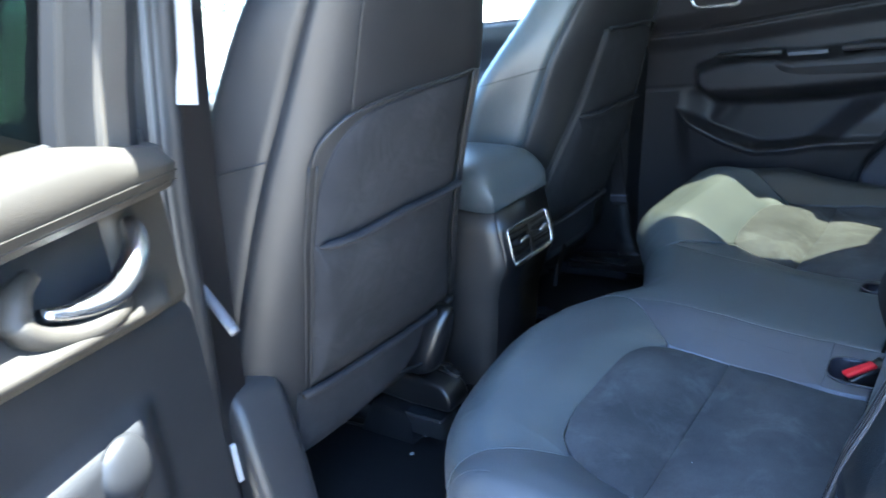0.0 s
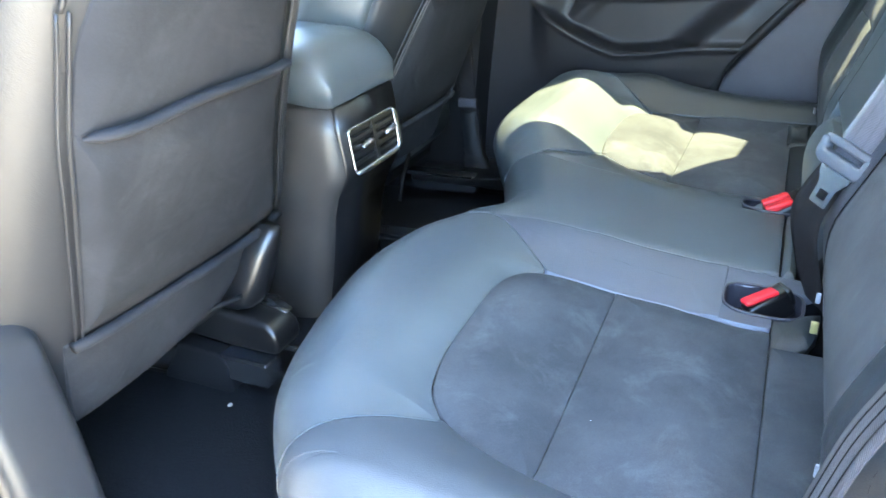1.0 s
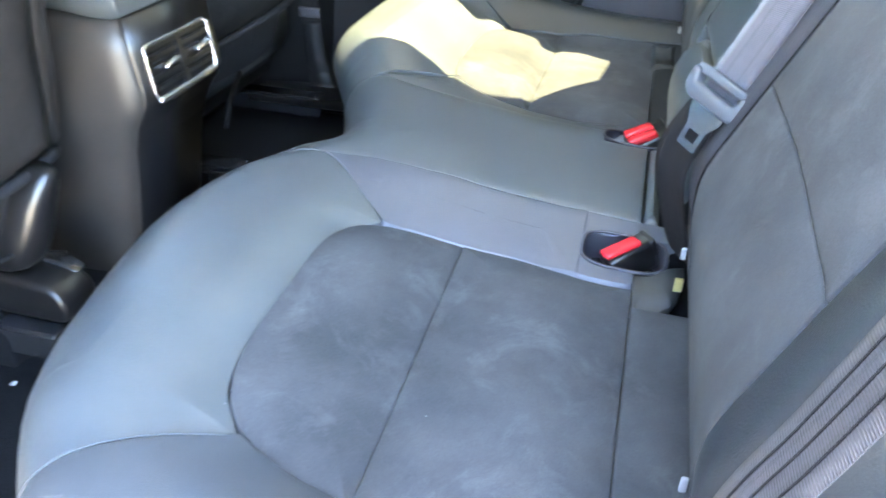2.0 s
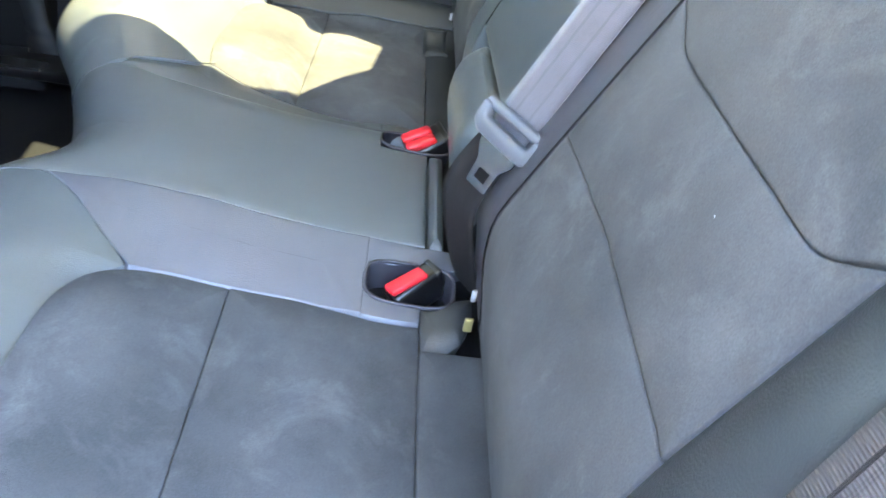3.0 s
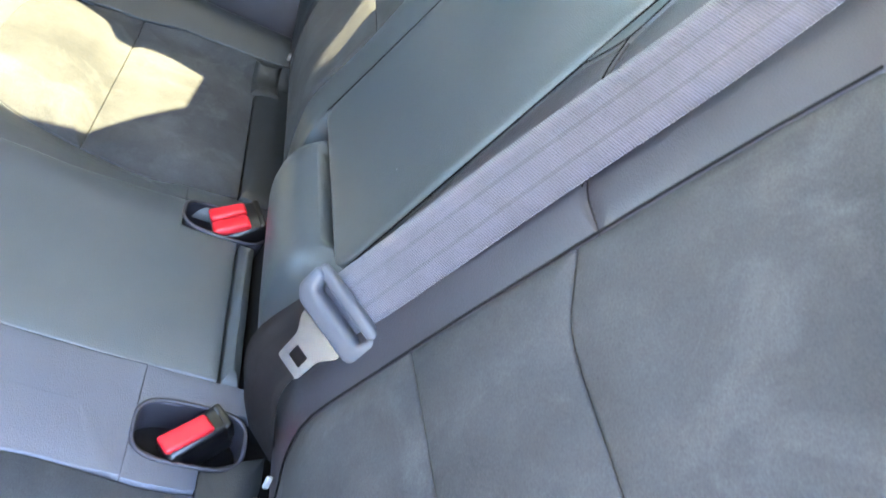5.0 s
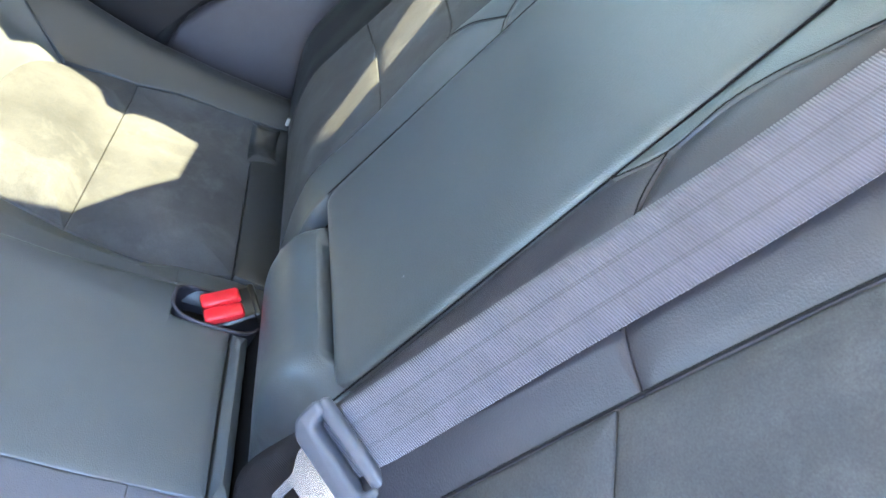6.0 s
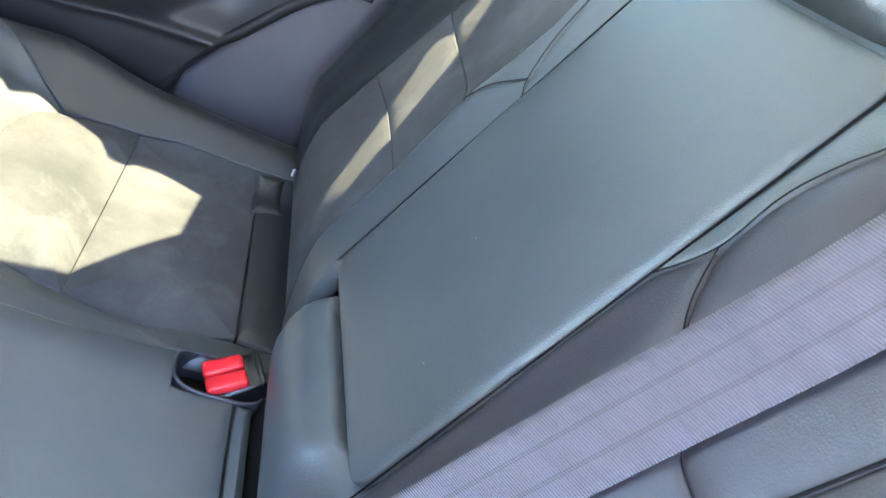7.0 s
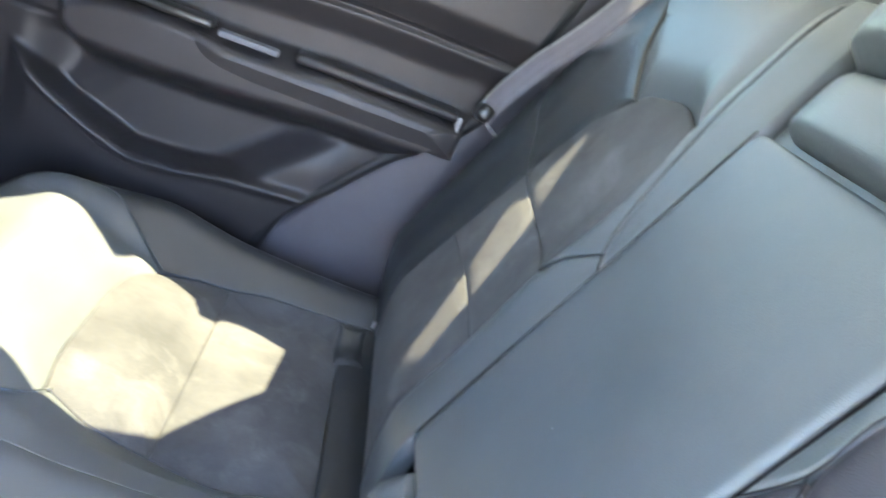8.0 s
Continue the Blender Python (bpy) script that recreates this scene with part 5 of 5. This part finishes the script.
part("panel", sheet(lambda u, k: near_face(u, 0.05 + k * (pull_line(u) - 0.05)), span(0.0, 0.95, 150), span(0, 1, 80), away), DOOR_BLACK, near_door, "black lower door panel")
part("pull_panel", sheet(lambda u, k: near_face(u, pull_line(u) + k * (0.700 - pull_line(u))), span(0.0, 0.95, 150), span(0, 1, 60), away), DOOR_LEATHER, near_door, "black leatherette strip round the handle")
pad = []
for u in span(-0.002, 0.95, 60):
    k = smoothstep(-0.01, 0.035, u)
    low = 0.679
    top = 0.722 + 0.024 * smoothstep(0.0, 0.16, u)
    pad.append([on_door(u, d * (0.45 + 0.55 * k), z) for d, z in ((0.0, low), (0.030, low - 0.002), (0.048, low + 0.002), (0.056, low + 0.012), (0.061, low + 0.026), (0.061, (low + top) / 2 + 0.004), (0.056, top - 0.014), (0.044, top - 0.003), (0.026, top), (-0.02, top + 0.004), (-0.02, low))])
part("upper_pad", loft(pad), DOOR_LEATHER, near_door, "padded upper door rest in sunlight")
for dz in (0.010, 0.019):
    part("stitching", sweep([on_door(u, 0.0565 + 0.3 * (dz - 0.010), 0.679 + dz) for u in span(0.03, 0.6, 20)], 0.0008, 5), DOOR_LEATHER, near_door)
part("door_shell", loft([[on_door(-0.01, 0.0, z), on_door(1.0, 0.0, z), on_door(1.0, -0.09, z), on_door(-0.01, -0.10, z)] for z in (-0.1, 0.4, 0.735)]), PAINT, near_door)
# chrome lever curving down across the dark cup
grip = spline([on_door(u, d, z) for u, d, z in ((0.068, 0.016, 0.660), (0.074, 0.026, 0.650), (0.092, 0.036, 0.634), (0.115, 0.040, 0.620), (0.140, 0.040, 0.611), (0.172, 0.036, 0.612), (0.208, 0.026, 0.622))], 6)
radii = [0.005 + 0.0095 * math.sin(math.pi * (0.08 + 0.84 * k / (len(grip) - 1))) ** 0.7 for k in range(len(grip))]
part("lever", sweep(grip, radii, 12, squash=0.75), CHROME, near_door, "chrome door lever")
lip = spline([on_door(u, d, z) for u, d, z in ((0.100, 0.016, 0.612), (0.120, 0.036, 0.599), (0.155, 0.044, 0.594), (0.195, 0.036, 0.596), (0.226, 0.034, 0.610), (0.236, 0.030, 0.628), (0.222, 0.022, 0.645), (0.196, 0.014, 0.652))], 6)
part("pull_lip", sweep(lip, [0.006 + 0.008 * smoothstep(0.0, 0.5, k / (len(lip) - 1)) * (1 - 0.5 * smoothstep(0.8, 1.0, k / (len(lip) - 1))) for k in range(len(lip))], 12, squash=0.85), DOOR_LEATHER, near_door, "rounded lip of the pull cup")
part("lever_tray", sweep(spline([on_door(0.115, 0.030, 0.604), on_door(0.155, 0.034, 0.600), on_door(0.20, 0.030, 0.607)], 6), 0.0035, 8), PLASTIC, near_door, "dark strip under the lever")
dome = []
for k in range(9):
    a = math.pi / 2 * k / 8
    dome.append([on_door(0.175 + 0.034 * max(math.cos(a), 0.02) * math.cos(b), 0.028 + 0.016 * math.sin(a), 0.452 + 0.034 * max(math.cos(a), 0.02) * math.sin(b)) for b in [math.tau * i / 28 for i in range(28)]])
part("speaker_cover", loft(dome), DOOR_BLACK, near_door, "rounded blue-black speaker cover")
part("pocket_bin", sweep(spline([on_door(0.21, 0.02, 0.420), on_door(0.235, 0.045, 0.425), on_door(0.28, 0.06, 0.43), on_door(0.60, 0.06, 0.43)], 6), [0.014] + [0.026] * 18, 18), SEATBACK, near_door)
for name, u0, u1, d0, d1, m in (("window_frame", -0.030, -0.008, -0.03, 0.012, RUBBER), ("frame_trim", -0.008, 0.030, -0.02, 0.018, SUNNY_TRIM), ("frame_inner", 0.030, 0.078, -0.02, 0.010, DOOR_BLACK), ("glass_channel", 0.078, 0.088, -0.015, 0.016, RUBBER)):
    bm = loft([[on_door(u0 - k, d0, z), on_door(u1 - k, d0, z), on_door(u1 - k, d1, z), on_door(u0 - k, d1, z)] for k, z in ((-0.045, 0.72), (-0.028, 0.775), (0.015, 0.88), (0.085, 1.10))])
    sharp(part(name, bm, m, near_door))
glass = loft([[on_door(0.083 - k, 0.0, z), on_door(0.95, 0.0, z), on_door(0.95, -0.004, z), on_door(0.083 - k, -0.004, z)] for k, z in ((-0.038, 0.74), (0.015, 0.88), (0.085, 1.10))])
part("window_glass", glass, DARK_GLASS, near_door, "dark green tinted window glass")
part("belt_moulding", sweep([on_door(u, 0.002, 0.740) for u in span(0.08, 0.95, 4)], 0.008, 8), RUBBER, near_door)

# ---- seat belts and buckles ----


def buckle(at, turn, double, label):
    ob = thing("belt_buckle", (at[0], at[1], 0.22), label, "seat belt buckle", "rear belt buckles")
    m = pose(*at, 0, 0, turn) @ pose(0, 0, 0, -30 if double else -22)
    halves = (-0.0112, 0.0112) if double else (0.0,)
    w = 0.048 if double else 0.025
    b = merged(box((0, -0.006, -0.022), (w, 0.056, 0.040), 0.006), box((0, -0.032, -0.014), (w, 0.008, 0.024), 0.003))
    bmesh.ops.transform(b, matrix=m, verts=b.verts)
    part("body", b, PLASTIC, ob)
    for h in halves:
        b = box((h, 0, 0), (0.0212 if double else 0.0195, 0.040 if double else 0.043, 0.012 if double else 0.008), 0.004)
        for v in b.verts:
            v.co.z += 0.003 * (v.co.y / 0.023) - 0.002 * (v.co.x - h) / 0.012
        bmesh.ops.transform(b, matrix=m, verts=b.verts)
        part("release_button", b, RED, ob, "bright red release button")
    return ob


buckle((-0.1695, 0.0565, 0.258), 36, False, "black belt buckle with a red button, in its seat well")
buckle((0.124, 0.050, 0.266), 16, True, "double black belt buckle with two red buttons")
for cx, half, cy, deep in ((-0.1625, 0.0255, 0.052, 0.0455), (0.130, 0.0345, 0.053, 0.0460)):
    ring = [cushion(cx + half * math.copysign(abs(math.cos(a)) ** 0.6, math.cos(a)), cy + deep * math.copysign(abs(math.sin(a)) ** 0.6, math.sin(a))) for a in [math.tau * i / 36 for i in range(36)]]
    well = thing("buckle_well", (cx, 0.05, 0.24), "dark moulded well in the bench for the buckle", "seat well", "buckle wells")
    part("rim", sweep(ring, 0.0021, 8, closed=True), BOLSTER, well)
    part("liner", loft([[p + Vector((0, 0, dz)) for p in ring] for dz in (0.0, -0.015, -0.045)], caps=False), BOLSTER, well)
    part("well_floor", loft([[p + Vector((0, 0, dz)) for p in ring] for dz in (-0.045, -0.05)]), CORE, well)


def on_back(x, z, lift):
    return backrest(x, z) + Vector((0, 0.925, 0.38)) * lift


# centre belt, hanging over the seam between armrest and near backrest
centre_belt = thing("seat_belt", (-0.2, 0.0, 0.3), "plum-grey centre seat belt lying on the backrest, tongue hanging", "seat belt", "seat belts")
knots = [(-0.170, 0.255, 0.004), (-0.178, 0.30, 0.018), (-0.190, 0.37, 0.022), (-0.200, 0.44, 0.012), (-0.210, 0.50, 0.012), (-0.226, 0.60, 0.013), (-0.240, 0.70, 0.014), (-0.250, 0.80, 0.016), (-0.252, 0.92, 0.02)]
path = spline([on_back(*k) for k in knots], 5)
cut = 14
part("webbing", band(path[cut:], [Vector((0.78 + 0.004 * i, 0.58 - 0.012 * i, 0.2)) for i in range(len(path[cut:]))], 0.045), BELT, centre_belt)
# below the tongue the strap is drawn in a darker webbing
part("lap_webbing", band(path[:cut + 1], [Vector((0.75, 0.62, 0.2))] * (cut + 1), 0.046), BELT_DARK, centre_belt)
# tongue: a grey plastic grip with a steel tab
TX = Vector((0.75, 0.65, 0.18)).normalized()
TZ = Vector((0.10, -0.32, 0.93))
TZ = (TZ - TX * TZ.dot(TX)).normalized()
TY = TZ.cross(TX).normalized()


def tongue_frame(at):
    return Matrix(((TX.x, TY.x, TZ.x, at[0]), (TX.y, TY.y, TZ.y, at[1]), (TX.z, TY.z, TZ.z, at[2]), (0, 0, 0, 1)))


def tongue(parent, at, flip=1):
    m = tongue_frame(at)
    outline = rounded([(-0.035, 0.013), (-0.026, 0.013), (-0.0245, 0.001), (0.0245, 0.001), (0.026, 0.013), (0.035, 0.013), (0.035, -0.006), (0.026, -0.0135), (-0.026, -0.0135), (-0.035, -0.006)], 0.004, 0.006)
    grip = prism([(p.x, p.y) for p in outline], 1, -0.007, 0.007, 0.003, 2)
    bar = box((0, -0.001, 0.0125), (0.068, 0.009, 0.009), 0.003)
    both = merged(grip, bar)
    bmesh.ops.transform(both, matrix=m, verts=both.verts)
    g = part("tongue_grip", both, GREY_PLASTIC, parent, "slate grey plastic tongue grip")
    rings = [rounded([(-0.021, -0.010), (0.021, -0.010), (0.020, -0.020), (0.0125, -0.031), (0.0115, -0.053), (-0.0115, -0.053), (-0.0125, -0.031), (-0.020, -0.020)], 0.003, 0.01), rounded([(-0.006, -0.036), (0.006, -0.036), (0.006, -0.046), (-0.006, -0.046)], 0.001, 0.01)]
    flat = [Vector((p.x, p.y, 0)) for r in rings for p in r]
    bm = bmesh.new()
    a = [bm.verts.new((p.x, -0.0012, p.y)) for p in flat]
    b = [bm.verts.new((p.x, 0.0012, p.y)) for p in flat]
    for i, j, k in tessellate_polygon([[Vector((p.x, p.y, 0)) for p in r] for r in rings]):
        bm.faces.new((a[i], a[j], a[k]))
        bm.faces.new((b[i], b[k], b[j]))
    start = 0
    for r in rings:
        for i in range(len(r)):
            j = (i + 1) % len(r)
            bm.faces.new((a[start + i], a[start + j], b[start + j], b[start + i]))
        start += len(r)
    bmesh.ops.recalc_face_normals(bm, faces=bm.faces)
    bmesh.ops.transform(bm, matrix=m, verts=bm.verts)
    part("tongue_tab", bm, STEEL, g, "bright steel tongue tab with a slot", smooth=False)


tongue(centre_belt, (-0.212, -0.002, 0.452))


def side_belt(s):
    ob = thing("seat_belt", (s * 0.68, 0.0, 0.4), ("brown-black" if s < 0 else "plum-grey") + " side seat belt lying along the backrest edge", "seat belt", "seat belts")
    if s > 0:
        knots = [(0.672, -0.120, 0.575), (0.664, -0.085, 0.592), (0.655, -0.054, 0.622), (0.640, -0.091, 0.707), (0.625, -0.119, 0.753), (0.610, -0.147, 0.803), (0.590, -0.195, 0.90)]
    else:
        knots = [(0.655, 0.012, 0.36), (0.648, -0.006, 0.426), (0.644, -0.024, 0.469), (0.639, -0.041, 0.512), (0.632, -0.064, 0.57), (0.62, -0.10, 0.65), (0.60, -0.145, 0.76), (0.575, -0.215, 0.93)]
        across = Vector((-0.92, -0.12, 0.25))
    line = spline([(s * x, y + 0.006, z) for x, y, z in knots], 5)
    turned = [across] * len(line) if s < 0 else [Vector((0.93, -0.12, -0.10)).lerp(Vector((0.82, 0.38, 0.34)), smoothstep(0.575, 0.625, p.z)) for p in line]
    # far belt uses the lilac webbing: sky light put in as colour
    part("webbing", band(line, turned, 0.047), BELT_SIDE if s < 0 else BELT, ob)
    if s < 0:
        for v in (-0.26, 0.0, 0.26):
            part("stripe", band([p + across.normalized() * 0.047 * v + Vector((0.0, 0.0012, 0.0012)) for p in line], [across] * len(line), 0.0016, 0.0006), BELT_DARK, ob, "dark woven stripe")
        return ob
    at = Vector((s * 0.652, -0.044, 0.622))
    part("stop_button", box(at, (0.05, 0.022, 0.026), 0.008, pose(0, 0, 0, 20, s * 10, 0)), PLASTIC, ob, "black belt guide")
    part("tag", box((s * 0.672, -0.018, 0.582), (0.010, 0.003, 0.032), 0.001, pose(0, 0, 0, 22, s * 18, s * 40)), WHITE, ob, "small white belt tag")
    return ob


side_belt(-1)
side_belt(1)

# ---- belts on the door pillars ----
for s in (1,):
    ob = thing("seat_belt", (s * 0.65, 0.76, 0.1), "brown-black front seat belt hanging down the pillar", "seat belt", "seat belts")
    line = spline([(s * 0.645, 0.775, 0.95), (s * 0.645, 0.782, 0.60), (s * 0.645, 0.778, 0.35), (s * 0.648, 0.772, 0.23), (s * 0.655, 0.765, 0.06)], 6)
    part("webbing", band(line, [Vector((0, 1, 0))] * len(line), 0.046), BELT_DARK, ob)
    if s > 0:
        part("guide", box((s * 0.645, 0.772, 0.235), (0.010, 0.050, 0.022), 0.004), TRIM, ob, "grey plastic belt guide")
    boot = []
    for k in range(25):
        z = 0.215 - 0.20 * k / 24
        rib = 0.003 if z < 0.125 and z > 0.04 and k % 3 == 0 else 0.0
        w = 0.023 + 0.016 * smoothstep(0.14, 0.02, z) + rib
        y = 0.772 - 0.020 * smoothstep(0.20, 0.02, z)
        boot.append([Vector((0.662, y - w, z)), Vector((0.644 - rib, y - w + 0.004, z)), Vector((0.644 - rib, y + w - 0.004, z)), Vector((0.662, y + w, z))])
    part("anchor_boot", loft(boot), RUBBER, ob, "ribbed black anchor boot")
ob = part("trim_sill_plate", prism([(0.30, 0.075), (0.30, 0.088), (0.60, 0.092), (0.66, 0.080), (0.72, 0.070), (0.90, 0.066), (0.90, 0.05), (0.30, 0.05)], 0, 0.56, 0.71, 0.006, 3), PLASTIC)
tagged(ob, "black plastic sill plate in the far footwell", "sill plate", kind="structure")
# front belt beside the near pillar, with its shoulder guide
ob = thing("seat_belt", (-0.66, 0.76, 0.68), "brown-black front seat belt hanging behind the door pillar", "seat belt", "seat belts")
line = spline([(-0.600, 0.78, 1.08), (-0.612, 0.775, 0.95), (-0.628, 0.77, 0.83), (-0.640, 0.765, 0.75), (-0.650, 0.76, 0.66), (-0.655, 0.77, 0.50)], 6)
part("webbing", band(line, [Vector((0.80, 0.55, 0.0))] * len(line), 0.046), BELT_SIDE, ob)
part("tongue_grip", box((-0.632, 0.752, 0.695), (0.066, 0.014, 0.020), 0.005, pose(0, 0, 0, 0, 4, 28)), PLASTIC, ob, "black plastic tongue grip")
part("tongue_tab", box((-0.618, 0.757, 0.668), (0.026, 0.003, 0.040), 0.001, pose(0, 0, 0, 0, -12, 28)), STEEL, ob, "steel tongue tab")
# striker on the pillar's outer face
ob = thing("door_striker", (-0.752, 0.80, 0.37), "shiny steel door striker bolted to the black pillar", "door striker")
part("loop", sweep(spline([(-0.74, 0.790, 0.388), (-0.775, 0.790, 0.388), (-0.785, 0.790, 0.372), (-0.775, 0.790, 0.356), (-0.74, 0.790, 0.356)], 5), 0.005, 8), CHROME, ob)
part("striker_plate", box((-0.7665, 0.80, 0.372), (0.006, 0.04, 0.062), 0.002), STEEL, ob)

# labels on the near pillar
for at, size, lean in (((-0.700, 0.648, 0.84), (0.026, 0.004, 0.19), 11), ((-0.700, 0.740, 0.25), (0.036, 0.004, 0.06), 0)):
    ob = part("pillar_label", box(at, size, 0.001, pose(0, 0, 0, 0, lean, 0)), WHITE)
    tagged(ob, "blank white label stuck to the door pillar", "label")

# hedge beyond the car's front
random.seed(4)
bm = bmesh.new()
for i in range(6500):
    x, y, z = random.uniform(-5, 7.5), 6.6 + random.gauss(0, 0.35), GROUND_Z + random.uniform(0, 2.4) * random.uniform(0.7, 1.0)
    m = Matrix.LocRotScale((x, y, z), Euler((random.uniform(0, 6), random.uniform(0, 6), random.uniform(0, 6))), None)
    a = random.uniform(0.04, 0.09)
    bm.faces.new([bm.verts.new(m @ Vector(q)) for q in ((0, 0, 0), (a * 0.5, a * 0.35, 0.01), (a, 0, 0), (a * 0.5, -a * 0.35, 0.01))])
LEAF = material("hedge_leaves", (0.05, 0.09, 0.03), 0.6)
varied(LEAF, (0.035, 0.07, 0.02), (0.08, 0.12, 0.05), 1.5, object_coords(LEAF))
ob = part("hedge", bm, LEAF, smooth=False)
tagged(ob, "dark green leafy hedge beyond the car", "hedge", kind="stuff")

# brass anchor glimpsed in the slot beside the near buckle
ob = part("anchor_bracket", box((-0.2290, -0.003, 0.262), (0.004, 0.008, 0.015), 0.001), BRASS)
tagged(ob, "small brass-coloured anchor bracket in the seat gap", "anchor")

# crumbs of lint lying on the upholstery
random.seed(11)
for x, z in ((-0.08, 0.50), (0.0, 0.56), (-0.47, 0.55)):
    p = (armrest_face(x, z) if abs(x) < 0.13 else backrest(x, z)) + Vector((0, 0.0012, 0.0004))
    ob = part("lint", box(p, (0.0007, 0.0006, 0.0010), 0.0002, pose(0, 0, 0, 20, random.uniform(0, 90), 0)), WHITE)
    tagged(ob, "tiny white speck of lint on the dark seat back", "lint", "lint specks")
for x, y in ((-0.46, 0.19), (-0.52, 0.33), (-0.40, 0.09)):
    p = cushion(x, y) + Vector((0, 0, 0.0008))
    ob = part("lint", box(p, (0.0010, 0.0008, 0.0006), 0.0002, pose(0, 0, 0, 0, 0, random.uniform(0, 90))), WHITE)
    tagged(ob, "tiny white speck of lint on the grey suede cushion", "lint", "lint specks")

# black fabric cover stretched over the luggage space
def cover(x, y):
    sag = 0.012 * math.sin(9 * x + 3 * y) * math.sin(7 * y) + 0.006 * math.sin(31 * x - 17 * y) * math.exp(-((y + 0.36) / 0.08) ** 2)
    return Vector((x, y, 0.815 - 0.05 * smoothstep(-0.45, -0.30, y) + sag))


ob = part("luggage_cover", sheet(cover, span(-0.66, 0.66, 66), span(-1.10, -0.30, 44), (0, 0, 1)), CARPET)
tagged(ob, "creased black fabric cover over the luggage space", "luggage cover", kind="structure")
